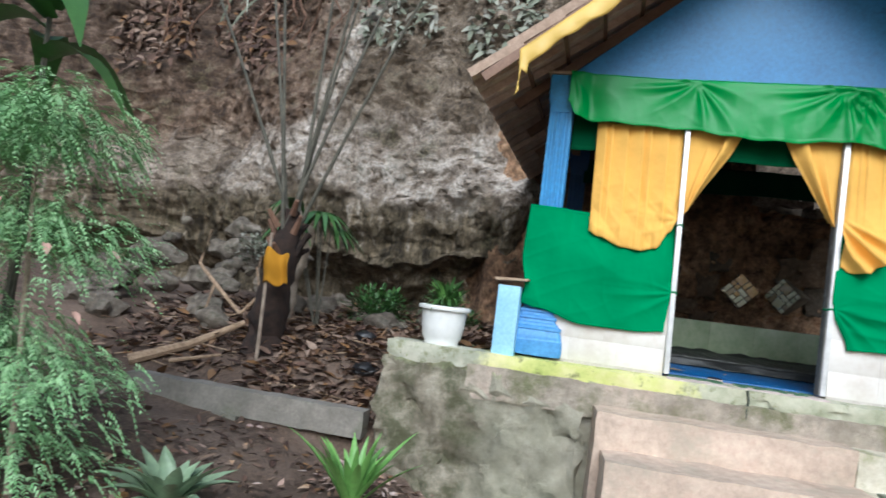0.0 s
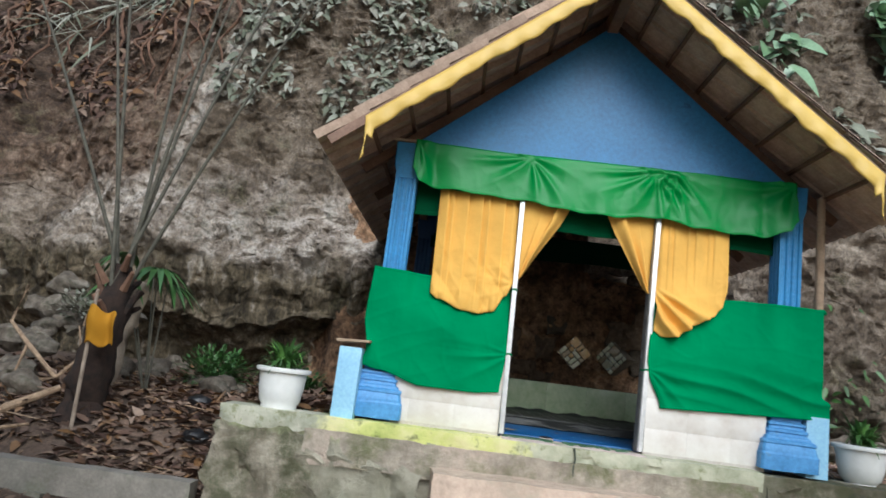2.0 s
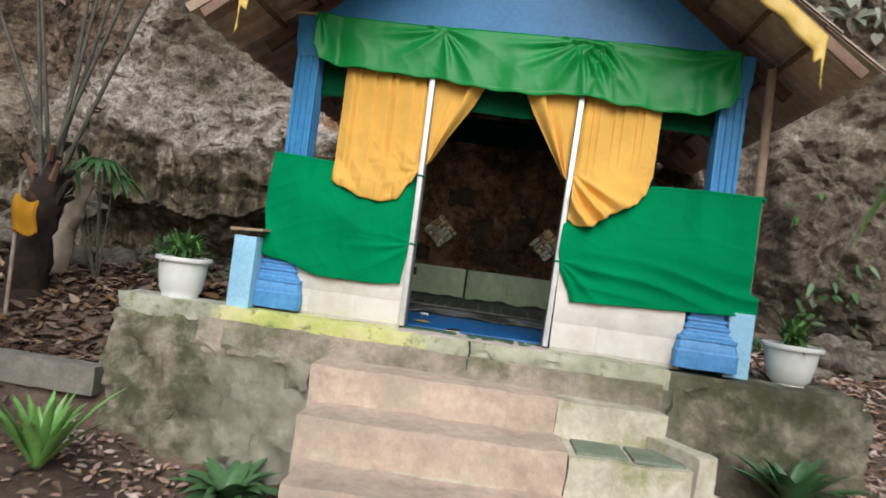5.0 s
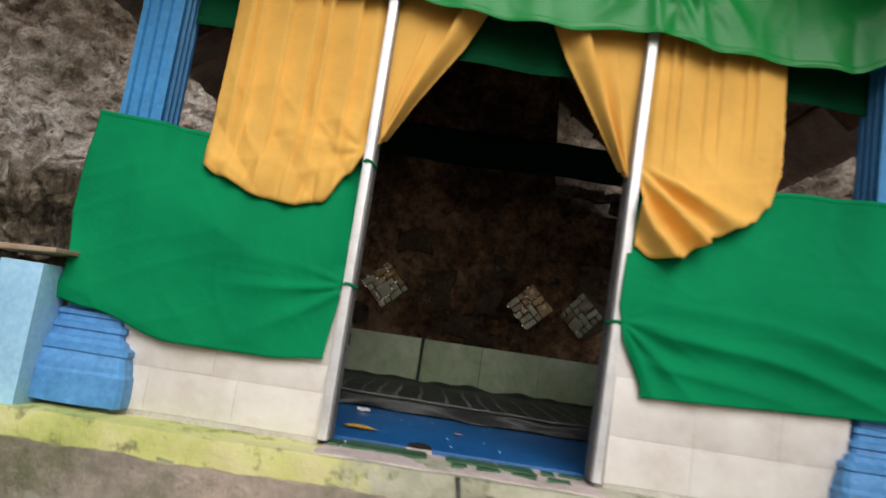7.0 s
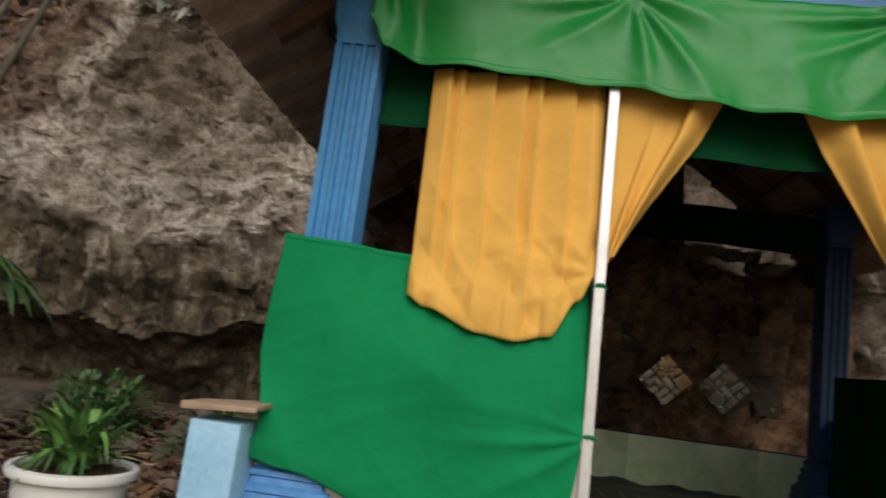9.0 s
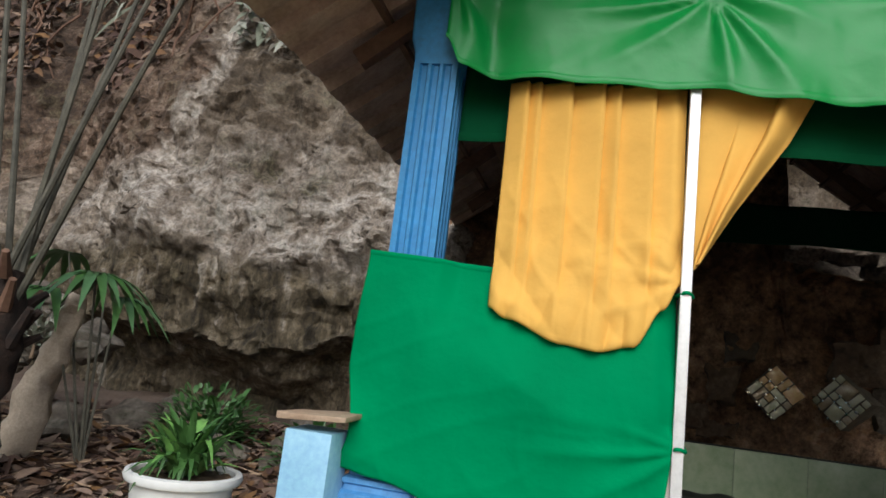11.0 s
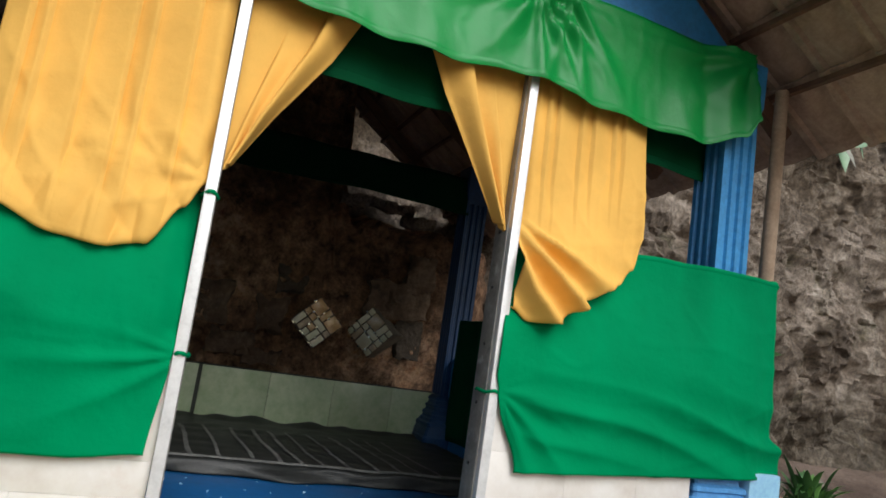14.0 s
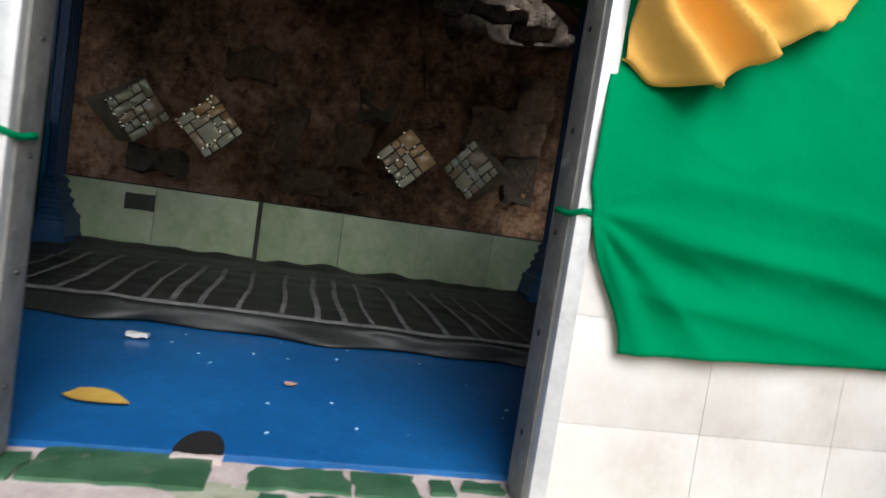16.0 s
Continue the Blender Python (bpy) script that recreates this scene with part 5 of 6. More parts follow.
rosette("agave", -2.88, -1.72, height(-2.88, -1.72), 26, 0.46, 0.085, ALOE, "pale striped agave growing in bare soil", 3, (0.45, 2.2), 0.3)
rosette("agave", -1.3, -0.52, height(-1.3, -0.52) + 0.05, 34, 0.46, 0.095, AGAVE, "dark green rosette plant at the foot of the platform", 5, (0.25, 1.4), 0.4)
rosette("agave", 1.86, -0.48, height(1.86, -0.48) + 0.05, 30, 0.52, 0.085, AGAVE, "dark green rosette plant beside the stair wall", 6, (0.6, 2.6), 0.35)
rosette("lily_clump", -2.18, -1.02, height(-2.18, -1.02), 26, 0.72, 0.05, BRIGHT, "clump of bright green strap leaves in the soil", 7, (1.2, 4.0), 0.35)
rosette("seedling", 1.95, -1.0, height(1.95, -1.0), 9, 0.12, 0.07, AGAVE, "small low green weed among dry leaves", 8, (0.2, 0.9), 0.2)
rosette("seedling", -1.05, -0.85, height(-1.05, -0.85), 10, 0.13, 0.06, ALOE, "small grey-green weed beside the stairs", 9, (0.2, 0.9), 0.2)


def pot(x, y, z, r, label, foot=0.62):
    p = thing("flower_pot", label, "pot", "white flower pots", (x, y, z))
    body = part("body", lathe([(0.0, 0.0), (r * foot, 0.0), (r * (foot + 0.03), 0.015), (r * (foot + 0.02), 0.03), (r * lerp(foot, 0.86, 0.5), r * 0.32), (r * lerp(foot, 0.86, 0.8), r * 0.75), (r * 0.86, r * 1.35), (r * 0.82, r * 1.36), (r * 0.8, r * 1.2)]), POTPLASTIC, p)
    part("rim", lathe([(r * 0.84, r * 1.32), (r * 0.97, r * 1.33), (r * 1.0, r * 1.4), (r * 0.98, r * 1.47), (r * 0.9, r * 1.49), (r * 0.86, r * 1.46), (r * 0.85, r * 1.38)]), POTPLASTIC, body, "rolled white rim")
    part("soil", grid(14, 14, lambda u, v: (r * 0.86 * (u * 2 - 1) * math.sqrt(max(0, 1 - (v * 2 - 1) ** 2 / 2)), r * 0.86 * (v * 2 - 1) * math.sqrt(max(0, 1 - (u * 2 - 1) ** 2 / 2)), r * 1.37 + 0.012 * noise.noise(Vector((u * 9, v * 9, x))))), POTSOIL, p, "dry brown potting soil")
    return p


def potted(x, y, z, seed, count, length, label):
    r = random.Random(seed)
    t = thing("potted_plant", label, "plant", "potted plants", (x, y, z))
    for k in range(count):
        a, rad = r.uniform(0, 6.28), r.uniform(0, 0.07)
        b = (rad * math.cos(a), rad * math.sin(a), 0)
        up = r.uniform(0.5, 3.5)
        blade_part(t, "leaf", (b[0], b[1], r.uniform(0, 0.1)), (math.cos(a), math.sin(a), up), length * r.uniform(0.3, 1.0), r.uniform(0.018, 0.036), r.uniform(0.2, 1.1), 0.4, LEAF if k % 5 else BRIGHT, 4)
    return t


pot(-1.98, -0.09, 1.075, 0.185, "white plastic flower pot on the platform corner")
potted(-1.98, -0.09, 1.325, 31, 150, 0.27, "bushy green herb growing in a white pot")
pot(1.975, 0.06, 1.045, 0.185, "white plastic flower pot beside the pale pillar", 0.48)
potted(1.975, 0.06, 1.3, 32, 110, 0.24, "small green plant growing in a white pot")


def fern(x, y, z, seed, spread, count, label, mat=LEAF):
    r = random.Random(seed)
    t = thing("low_shrub", label, "shrub", at=(x, y, z))
    vs, fs = [], []
    for k in range(count):
        d = Vector((r.uniform(-1, 1), r.uniform(-1, 1), r.uniform(0.1, 1.2))).normalized()
        b = d * spread * r.uniform(0.3, 1.0)
        leaf_blade(vs, fs, b, d + Vector((r.uniform(-0.5, 0.5), r.uniform(-0.5, 0.5), r.uniform(-0.3, 0.3))), Vector((0, 0, 1)), r.uniform(0.05, 0.11), r.uniform(0.02, 0.045), 0.3, 0.3, 3)
    part("stems", tube([(0, 0, -0.05), (0.01, 0, spread * 0.5)], [0.012, 0.006], 6), STICK, t)
    raw_mesh("foliage", vs, fs, mat, t)


fern(-3.2, 2.15, height(-3.2, 2.15), 41, 0.42, 700, "dark green leafy undergrowth at the cliff foot")
fern(-2.3, 1.9, height(-2.3, 1.9), 42, 0.34, 460, "dark green leafy undergrowth at the cliff foot")
fern(-4.5, 1.9, height(-4.5, 1.9) + 0.5, 43, 0.34, 300, "dull green leafy growth on the rock ledge", CREEPER)
fern(2.4, 1.7, height(2.4, 1.7), 44, 0.25, 260, "dark green leafy undergrowth at the cliff foot")


def feathery_shrub(x, y, z, top, seed):
    """A slender shrub with drooping sprays of fine, cut leaves."""
    r = random.Random(seed)
    t = thing("feathery_shrub", "pale green feathery shrub with a few pink dying leaves", "shrub", at=(x, y, z))
    part("stem", tube([(0.12, -0.02, 0), (0.06, 0, 0.45), (0.0, 0.02, 0.95), (-0.05, 0.0, top * 0.86)], [0.018, 0.015, 0.013, 0.008], 8), BARK, t, "thin pale brown stem")
    vs, fs, pv, pf = [], [], [], []
    for k in range(1900):
        tier = r.choice((0.12, 0.3, 0.34, 0.62, 0.66, 0.86, 0.9, 0.94))
        zc = top * tier + r.uniform(-0.12, 0.14)
        a = r.uniform(0, 6.28)
        rad = r.uniform(0.05, 0.55) * (0.8 if tier > 0.8 else 1.0)
        base = Vector((math.cos(a) * rad, math.sin(a) * rad, zc + 0.08 * math.cos(rad * 5)))
        d = Vector((math.cos(a) + r.uniform(-0.6, 0.6), math.sin(a) + r.uniform(-0.6, 0.6), r.uniform(-0.7, 0.4))).normalized()
        ln = r.uniform(0.07, 0.14)
        for j in range(8):
            f = j / 7
            p = base + d * ln * f - Vector((0, 0, 0.08 * f * f))
            for s in (-1, 1):
                side = d.cross(Vector((0, 0, 1))).normalized() * s
                leaf_blade(vs, fs, p, (d * 0.8 + side * (1.0 - 0.5 * f) + Vector((0, 0, r.uniform(-0.3, 0.1)))), Vector((0, 0, 1)), 0.032 * (1.1 - 0.6 * f) * r.uniform(0.7, 1.3), 0.0095, 0.3, 0.2, 2)
    for k in range(14):
        a, zc = r.uniform(0, 6.28), top * r.uniform(0.3, 0.95)
        leaf_blade(pv, pf, Vector((math.cos(a) * 0.45, math.sin(a) * 0.45, zc)), Vector((math.cos(a), math.sin(a), -0.6)), Vector((0, 0, 1)), 0.07, 0.035, 0.2, 0.4, 3)
    raw_mesh("foliage", vs, fs, FINELEAF, t)
    raw_mesh("dying_leaves", pv, pf, PINKLEAF, t, "pinkish dying leaves")


feathery_shrub(-3.55, -2.1, height(-3.55, -2.1), 1.9, 51)
feathery_shrub(-4.3, -1.75, height(-4.3, -1.75), 1.85, 52)


def palm(x, y, z):
    r = random.Random(61)
    t = thing("palm", "young palm with dark fibrous stump and tall bare stalks", "palm", at=(x, y, z))
    bm = tube([(0, 0, -0.1), (0.0, 0, 0.2), (0.03, 0, 0.5), (0.08, 0, 0.85), (0.1, 0, 1.15)], [0.23, 0.17, 0.13, 0.125, 0.06], 26)
    bmesh.ops.subdivide_edges(bm, edges=bm.edges[:], cuts=3, use_grid_fill=True)
    for v in bm.verts:
        v.co += Vector(noise.noise_vector(v.co * 9)) * 0.035
    part("trunk", bm, PALMBARK, t)
    for k in range(16):
        a = r.uniform(0, 6.28)
        zz = r.uniform(0.6, 1.12)
        part("stub", tube([(0.08 + 0.1 * math.cos(a), 0.1 * math.sin(a), zz), (0.08 + 0.2 * math.cos(a), 0.2 * math.sin(a), zz + r.uniform(0.05, 0.2))], [0.035, 0.018], 6), PALMBARK if k % 2 else TIMBER, t, "cut leaf stub")
    ends = [(-1.3, -0.3, 3.7), (-0.8, 0.2, 4.3), (-0.3, -0.4, 4.3), (0.1, 0.3, 4.6), (0.75, -0.2, 4.4), (1.15, 0.1, 4.2), (1.6, -0.2, 3.9), (0.45, 0.5, 4.1)]
    vs, fs = [], []
    for k, (ex, ey, ez) in enumerate(ends):
        p0 = Vector((0.08 + 0.06 * math.cos(k * 2.1), 0.06 * math.sin(k * 2.1), 0.95))
        e = Vector((ex, ey, ez))
        pts = [p0.lerp(e, s) + Vector((0, 0, 0.25 * math.sin(math.pi * s * 0.6))) for s in (i / 12 for i in range(13))]
        part("stalk", tube(pts, [lerp(0.019, 0.007, i / 12) for i in range(13)], 7), STALK, t)
        for i in range(24):
            s = 0.9 + 0.1 * i / 23
            b = p0.lerp(e, s) + Vector((0, 0, 0.25 * math.sin(math.pi * s * 0.6)))
            d = (e - p0).normalized()
            for sd in (-1, 1):
                side = d.cross(Vector((0, 1, 0.2))).normalized() * sd
                leaf_blade(vs, fs, b, side + d * 0.8 + Vector((0, 0, r.uniform(-0.2, 0.2))), Vector((0, 0, 1)), 0.32 * math.sin(math.pi * (0.2 + 0.75 * (s - 0.9) / 0.1) * 0.9) + 0.08, 0.016, 0.5, 0.3, 3)
    raw_mesh("foliage", vs, fs, LEAF, t)


palm(-3.72, 0.72, height(-3.72, 0.72))
stake = part("stake", tube([(-3.62, 0.42, height(-3.62, 0.42) - 0.05), (-3.64, 0.42, 1.75)], [0.016, 0.013], 8), BARK)
tagged(stake, "thin grey wooden stake driven into the soil", "stake")


def flag_pt(u, v):
    x = -3.65 + 0.22 * u
    return (x, 0.39 - 0.03 * math.sin(u * 7) - 0.02 * math.sin(v * 5), lerp(1.62, 1.33, v) - 0.05 * u * (1 - v) + 0.02 * math.sin(u * 9))


hanging("flag", 26, 20, flag_pt, MUSTARD, "small mustard yellow cloth tied to a stake", "flag")

bm = rough_slab(-4.35, -2.44, -0.2, -0.06, 0.36, 0.55, 0.05, 0.008, 6.0)
beam = part("concrete_beam", bm, CONCRETE)
tagged(beam, "weathered grey concrete beam edging the planting bed", "beam")
for k, (x, y) in enumerate(((-4.2, -0.12), (-3.5, -0.12))):
    bm = rough_slab(x - 0.12, x + 0.12, -0.22, 0.0, 0.05, 0.36, 0.06, 0.03, 6.0, k)
    st = part("stone", bm, CONCRETE)
    tagged(st, "rough grey stone propping the concrete beam", "stone", "prop stones")


PALEBARK = surface("pale_bark", [(0.3, (0.34, 0.27, 0.2)), (0.7, (0.52, 0.43, 0.34))], 10.0, 0.9, fine=70, bump_s=0.5)


def slender_tree(x, y, z):
    r = random.Random(71)
    t = thing("sapling", "slender sapling with drooping pale green lance-shaped leaves", "tree", at=(x, y, z))
    part("trunk", tube([(0, 0, -0.1), (0.01, 0.0, 0.35), (0.02, 0.01, 0.8), (0.07, 0, 1.4), (0.05, 0, 1.9), (0.0, 0, 2.3)], [0.027, 0.024, 0.022, 0.019, 0.017, 0.014], 10), PALEBARK, t, "thin pale brown trunk")
    for k in range(38):
        zz = lerp(1.9, 2.36, k / 38)
        a = k * 2.4 + r.uniform(-0.3, 0.3)
        up = lerp(0.1, 2.6, (k / 38) ** 1.5)
        c, s = math.cos(a), math.sin(a)
        base = Vector((0.04, 0, zz))
        tip = base + Vector((c, s, 0.6 + up)).normalized() * r.uniform(0.08, 0.16)
        ls = part("leaf_stalk", tube([base, tip], [0.007, 0.005], 5), STALK, t)
        blade_part(ls, "leaf", tip, (c, s, up), r.uniform(0.42, 0.66), r.uniform(0.08, 0.125), lerp(1.45, 0.4, k / 38), 0.3, BIGLEAF if k % 3 else BRIGHT, 9)


slender_tree(2.03, -1.7, height(2.03, -1.7))


def round_bush(x, y, z):
    r = random.Random(81)
    t = thing("round_leaf_bush", "bright green bush with large round leaves", "bush", at=(x, y, z))
    for k in range(7):
        a = k * 0.9
        part("stem", tube([(0, 0, -0.05), (0.08 * math.cos(a), 0.08 * math.sin(a), 0.35), (0.22 * math.cos(a), 0.22 * math.sin(a), 0.75)], [0.014, 0.01, 0.005], 6), STICK, t)
    for k in range(80):
        a, rad, zz = r.uniform(0, 6.28), r.uniform(0.08, 0.36), r.uniform(0.25, 1.0)
        blade_part(t, "leaf", (rad * math.cos(a), rad * math.sin(a), zz), (math.cos(a), math.sin(a) - 0.5, r.uniform(-0.4, 0.5)), r.uniform(0.16, 0.23), r.uniform(0.2, 0.27), 0.3, 0.12, BRIGHT, 7)


round_bush(3.66, -0.15, height(3.66, -0.15))
bm = bmesh.new()
bmesh.ops.create_icosphere(bm, subdivisions=3, radius=0.075)
for v in bm.verts:
    v.co = Vector((v.co.x * 1.5, v.co.y, v.co.z * 0.75)) + Vector(noise.noise_vector(v.co * 30)) * 0.025
bag = part("rubbish_bag", bm, BLACKBAG)
bag.location = (3.25, 0.65, height(3.25, 0.65) + 0.03)
tagged(bag, "crumpled black plastic bag on the dry leaves", "bag", "black bags")
for x, y in ((-3.0, 1.25), (-2.72, 0.55)):
    copy_thing(bag, pose(x, y, height(x, y) + 0.04, 0, 0, 60 * x))
bm = slab(-0.07, 0.07, -0.04, 0.04, 0, 0.02, 0.004)
packet = part("paper_packet", bm, PAPER)
packet.matrix_world = pose(2.25, -0.55, height(2.25, -0.55) + 0.05, 8, 5, 20)
tagged(packet, "small white paper packet lying on dry leaves", "litter")
string = part("string", tube([(2.0, -0.2, height(2.0, -0.2) + 0.05), (2.4, -0.25, height(2.4, -0.25) + 0.1), (2.85, -0.3, height(2.85, -0.3) + 0.05)], 0.008, 6), PALEBARK)
tagged(string, "thin pale dry vine stretched over the litter", "vine")


def forked_branch(points_list, label):
    t = thing("dry_branch", label, "branch")
    for pts, r0 in points_list:
        n = len(pts)
        part("limb", tube(pts, [lerp(r0, r0 * 0.5, i / (n - 1)) for i in range(n)], 8), STICK, t)


forked_branch([([(-4.55, 0.95, 0.75), (-4.35, 1.0, 0.95), (-4.15, 1.0, 1.0), (-4.45, 1.0, 1.25), (-4.7, 1.1, 1.42), (-4.62, 1.1, 1.75)], 0.028), ([(-4.15, 1.0, 1.0), (-4.0, 1.05, 1.2), (-4.1, 1.1, 1.45)], 0.018), ([(-4.45, 1.0, 1.25), (-4.48, 0.95, 1.0)], 0.015)], "crooked pale dry branch leaning on the rocks")
forked_branch([([(-4.65, 0.2, 0.56), (-4.3, 0.5, 0.72), (-3.95, 0.75, 0.95)], 0.05)], "thick brown log lying in dead leaves")
forked_branch([([(-4.3, 0.25, 0.6), (-3.9, 0.35, 0.7)], 0.02)], "short dry stick on dead leaves")

# rocks along the foot of the cliff
FOOTROCK = surface("weathered_rock", [(0.34, (0.07, 0.055, 0.04)), (0.5, (0.17, 0.14, 0.11)), (0.66, (0.32, 0.28, 0.23))], 7.0, 0.92, fine=40, bump_s=0.9, bump_d=0.02, spots=(5.0, 0.55, 0.68, (0.06, 0.058, 0.03)), rand=0.4)
rng = random.Random(91)
for k in range(70):
    x = rng.choice((rng.uniform(-6.5, -2.4), rng.uniform(-6.0, -3.9), rng.uniform(2.2, 5.0)))
    y = rng.uniform(1.5, 2.6) if x > 0 else rng.uniform(1.5, 3.0)
    if x < -4.1:
        y -= rng.uniform(0.2, 0.8)
    s = rng.uniform(0.06, 0.17)
    bm = bmesh.new()
    bmesh.ops.create_icosphere(bm, subdivisions=3, radius=s)
    sd = Vector((k * 3.1, k, 0))
    for v in bm.verts:
        v.co = Vector((v.co.x * 1.2, v.co.y, v.co.z * 0.8)) * (1 + 0.6 * noise.noise(v.co / s * 1.3 + sd)) + Vector(noise.noise_vector(v.co * 14 + sd)) * s * 0.12
    rk = part("rock", bm, FOOTROCK)
    rk.location = (x, y, height(x, y) + s * 0.35 + (0.55 * max(0.0, y - 1.2) if x < -4.1 else 0.0))
    tagged(rk, "pale grey limestone rock half sunk in litter", "rock", "rocks at the cliff foot")

# ---- litter and creepers ----
vs, fs = [], []
rng = random.Random(101)


def litter(n, x0, x1, y0, y1, size):
    for _ in range(n):
        x, y = rng.uniform(x0, x1), rng.uniform(y0, y1)
        if -1.62 < x < 1.78 and -0.3 < y < 2.7 or (-1.0 < x < 1.6 and -1.75 < y < 0) or (abs(x) < 2.33 and -0.3 < y < 0.12):
            continue
        ground_z = max(height(x, y), 1.07) if abs(x) < 2.33 and y > 0.1 else height(x, y)
        if (abs(x) > 3.6 or y < -0.9) and rng.random() > sstep(0.0, 1.1, min(x - x0, x1 - x, y - y0, y1 - y) + 0.5 * noise.noise(Vector((x * 2, y * 2, 0)))):
            continue
        a = rng.uniform(0, 6.28)
        ln = size * rng.uniform(0.5, 1.5)
        d = Vector((math.cos(a), math.sin(a), rng.uniform(-0.25, 0.5)))
        leaf_blade(vs, fs, Vector((x, y, ground_z + rng.uniform(0.005, 0.045))), d, Vector((rng.uniform(-0.6, 0.6), rng.uniform(-0.6, 0.6), 1)), ln, ln * rng.uniform(0.28, 0.5), rng.uniform(-0.2, 0.5), rng.uniform(-0.3, 0.7), 3)


litter(8000, -5.6, -1.6, -0.05, 2.9, 0.1)
litter(2600, -5.8, -0.9, -3.2, -0.25, 0.065)
dead = raw_mesh("leaf_litter", vs, fs, SHADEDLEAF)
tagged(dead, "brown litter of curled dead leaves and humus, darkened for shade", "leaf litter", kind="stuff")
vs, fs = [], []
litter(10000, 1.4, 5.6, -2.4, 2.4, 0.066)
litter(900, -6.0, 5.0, -4.5, 0.0, 0.06)
litter(450, -2.6, -0.9, -1.2, -0.3, 0.06)
dead = raw_mesh("leaf_litter", vs, fs, DRY)
tagged(dead, "thick brown litter of curled dry leaves", "leaf litter", kind="stuff")

vs, fs = [], []
for _ in range(260):
    x, y = rng.choice(((rng.uniform(-5.2, -2.4), rng.uniform(0.0, 2.4)), (rng.uniform(1.6, 4.6), rng.uniform(-1.4, 2.0))))
    if -2.33 < x < 2.33 and y > -0.3:
        continue
    a, ln = rng.uniform(0, 3.14), rng.uniform(0.15, 0.5)
    z = height(x, y) + 0.03
    start = len(vs)
    dx, dy = math.cos(a), math.sin(a)
    for s in (0, 1):
        for cx, cz in ((0, 0.006), (-0.005, -0.004), (0.005, -0.004)):
            vs.append(Vector((x + dx * ln * s - dy * cx, y + dy * ln * s + dx * cx, z + cz + 0.03 * s)))
    fs += [(start, start + 1, start + 4, start + 3), (start + 1, start + 2, start + 5, start + 4), (start + 2, start, start + 3, start + 5)]
tw = raw_mesh("twigs", vs, fs, STICK)
tagged(tw, "scattered thin dry twigs among the leaves", "twigs", kind="stuff")


def on_cliff(n, x0, x1, z0, z1, size, clump, mat, name, label, aspect=0.5):
    vs, fs = [], []
    k = 0
    while k < n:
        x, z = rng.uniform(x0, x1), rng.uniform(z0, z1)
        if noise.noise(Vector((x * clump, 0, z * clump))) < -0.02:
            k += 1
            continue
        p = cliff_point(x, z)
        d = Vector((rng.uniform(-1, 1), rng.uniform(-1.2, -0.1), rng.uniform(-1.0, 0.6)))
        ln = size * rng.uniform(0.5, 1.5)
        leaf_blade(vs, fs, p + Vector((0, -rng.uniform(0.02, 0.16), 0)), d, Vector((rng.uniform(-0.4, 0.4), -1, 0.6)), ln, ln * aspect * rng.uniform(0.7, 1.2), rng.uniform(0, 0.5), 0.3, 3)
        k += 1
    ob = raw_mesh(name, vs, fs, mat)
    tagged(ob, label, "creeper", kind="stuff")


on_cliff(5200, -4.2, 1.2, 4.2, 8.2, 0.13, 1.1, CREEPER, "creeper", "dusty grey-green creeper leaves on the cliff")
on_cliff(1300, 1.6, 6.5, 4.2, 7.5, 0.17, 1.0, CREEPER, "creeper", "dusty grey-green creeper leaves on the cliff")
on_cliff(420, 2.3, 5.5, 4.3, 6.8, 0.33, 0.7, BIGLEAF, "cliff_plants", "broad pale green leaves growing on the cliff", 0.55)
on_cliff(130, 2.0, 4.5, 1.3, 2.6, 0.09, 1.6, LEAF, "cliff_weeds", "small green weeds on the lower cliff", 0.4)
on_cliff(500, -7.5, -4.4, 5.7, 7.6, 0.5, 0.8, CREEPER, "hanging_grass", "long pale grass blades hanging from the cliff", 0.06)
on_cliff(2600, -9.5, -4.6, 4.3, 8.0, 0.13, 0.9, SHADEDLEAF, "dead_leaves_on_ledge", "brown dead leaves caught on the cliff ledges")


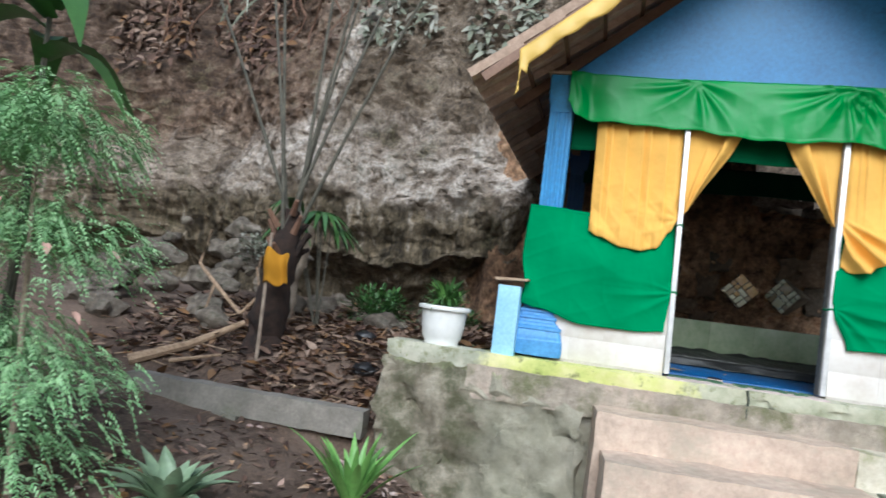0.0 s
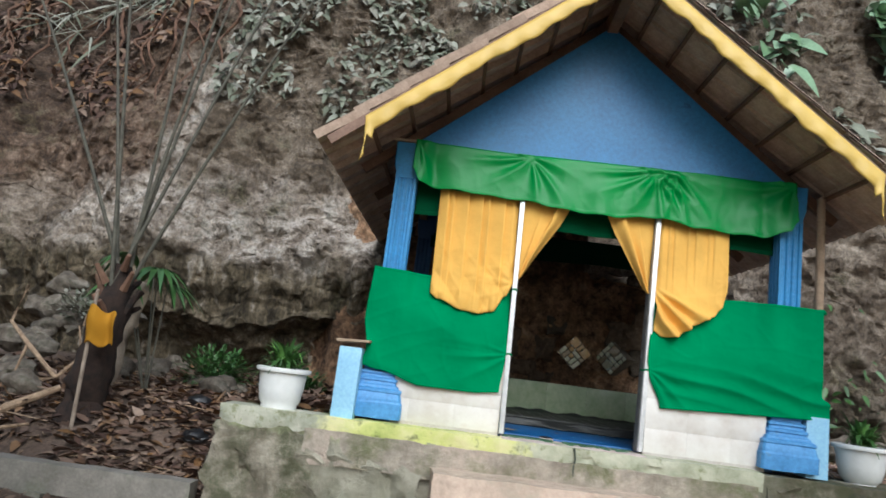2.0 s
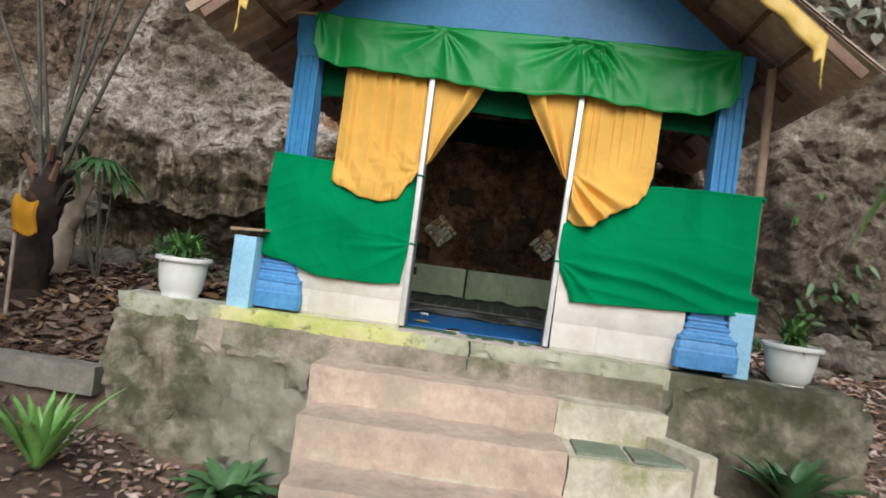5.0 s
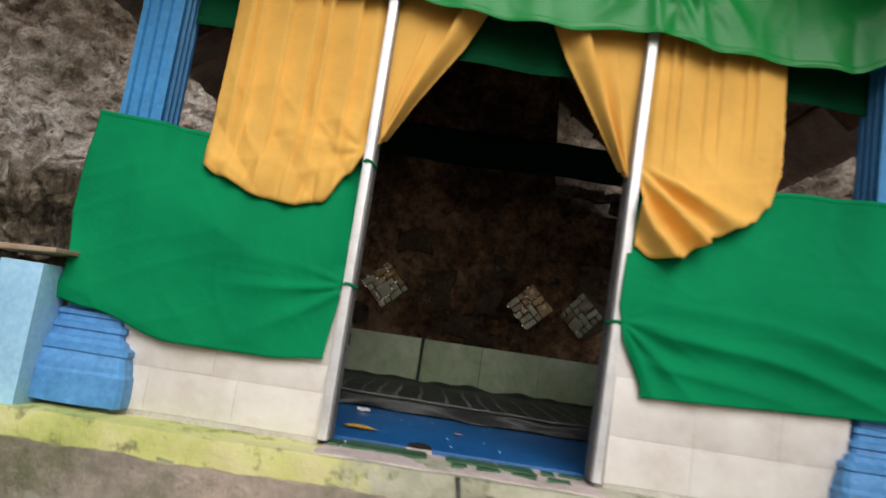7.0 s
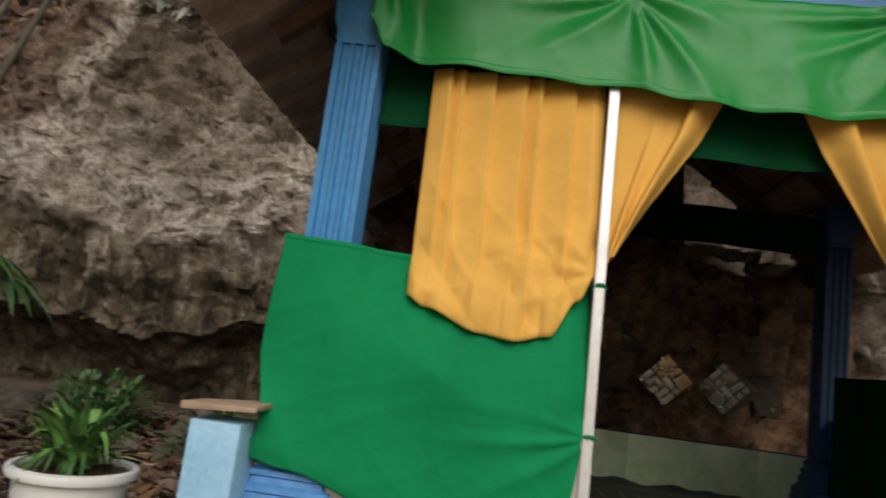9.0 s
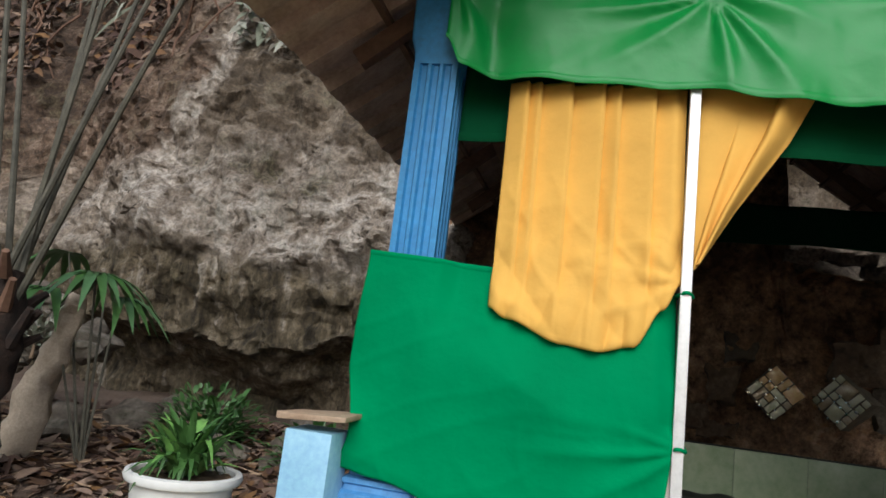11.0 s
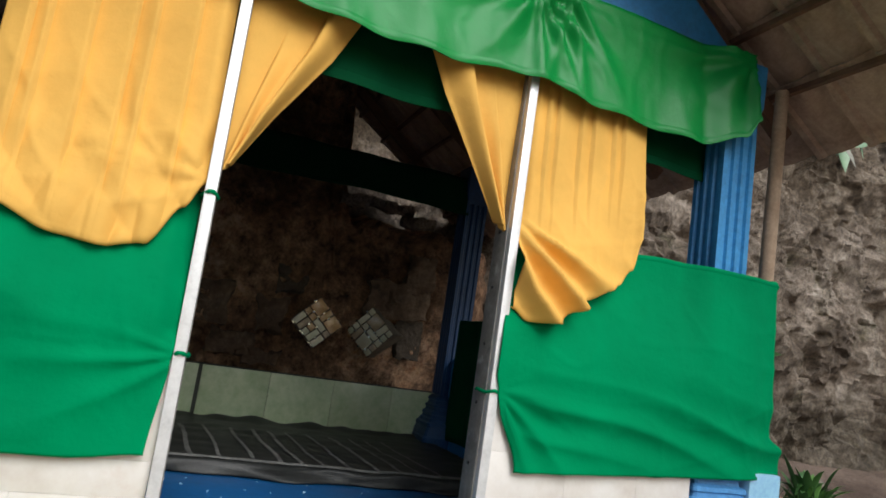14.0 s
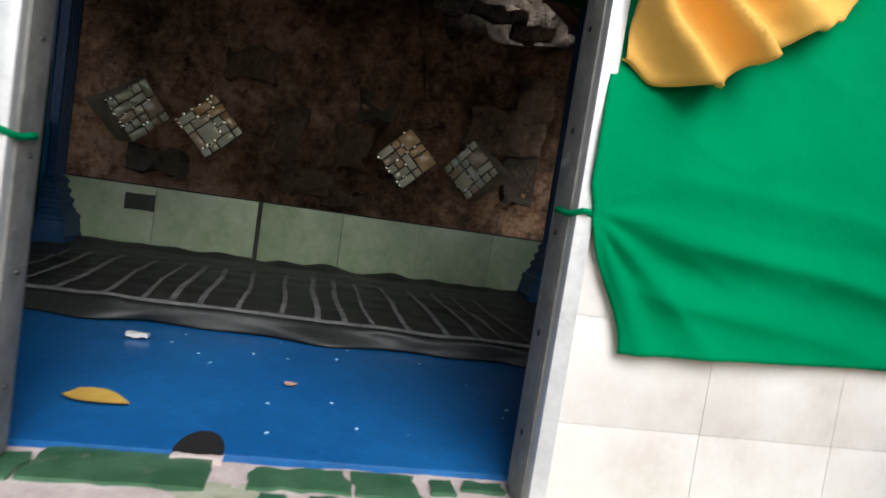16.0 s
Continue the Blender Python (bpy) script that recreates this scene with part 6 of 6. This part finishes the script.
def broad_leaf_plant(x, y, z):
    t = thing("broad_leaf_plant", "tall plant with broad drooping dark green leaves", "plant", at=(x, y, z))
    part("stem", tube([(0, 0, -0.1), (0.05, 0, 1.2), (0.0, 0, 2.4)], [0.04, 0.03, 0.015], 8), STALK, t)
    for k in range(6):
        a = k * 1.15
        blade_part(t, "leaf", (0, 0, 2.1 + 0.06 * k), (math.cos(a), math.sin(a), 0.7), 0.75, 0.2, 1.0, 0.25, LEAF, 8)


broad_leaf_plant(-4.15, -1.6, height(-4.15, -1.6))

for k in range(14):
    x = rng.uniform(-8.2, -4.3)
    z0, z1 = rng.uniform(5.6, 6.8), rng.uniform(4.3, 5.0)
    pts = []
    for i in range(9):
        z = lerp(z0, z1, i / 8)
        q = cliff_point(x + 0.12 * math.sin(i * 1.3 + k), z)
        pts.append((q.x, q.y - 0.06 - 0.1 * math.sin(math.pi * i / 8), z))
    rt = part("hanging_root", tube(pts, [lerp(0.028, 0.008, i / 8) for i in range(9)], 6), TIMBER)
    tagged(rt, "dry brown root hanging down the cliff", "root", "hanging roots")


def palm_seedling(x, y, z):
    r = random.Random(77)
    t = thing("palm_seedling", "small fan palm seedling with grey-green pleated leaves", "palm", at=(x, y, z))
    for k in range(5):
        a = k * 1.3 + 0.4
        tip = Vector((-0.2 + 0.2 * math.cos(a), 0.2 * math.sin(a), 1.0 + 0.12 * (k % 3)))
        part("stalk", tube([(0, 0, -0.05), tip * 0.6, tip], [0.01, 0.008, 0.005], 6), STALK, t)
        for j in range(9):
            b = a + (j - 4) * 0.33
            blade_part(t, "leaf", tip, (math.cos(b), math.sin(b), 0.15), r.uniform(0.3, 0.4), 0.06, 0.75, 0.5, AGAVE if j % 2 else LEAF, 4)


palm_seedling(-3.55, 1.4, height(-3.55, 1.4))
bm = tube([(-3.95, 1.28, 0.98), (-3.86, 1.3, 1.22), (-3.84, 1.3, 1.4), (-3.76, 1.3, 1.62), (-3.71, 1.3, 1.84), (-3.7, 1.32, 1.9)], [0.12, 0.105, 0.085, 0.075, 0.06, 0.025], 16)
bmesh.ops.subdivide_edges(bm, edges=bm.edges[:], cuts=2, use_grid_fill=True)
for v in bm.verts:
    v.co += Vector(noise.noise_vector(v.co * 9)) * 0.05
root = part("dead_stump", bm, PALEBARK)
tagged(root, "pale weathered stump leaning out of the leaf litter", "stump")
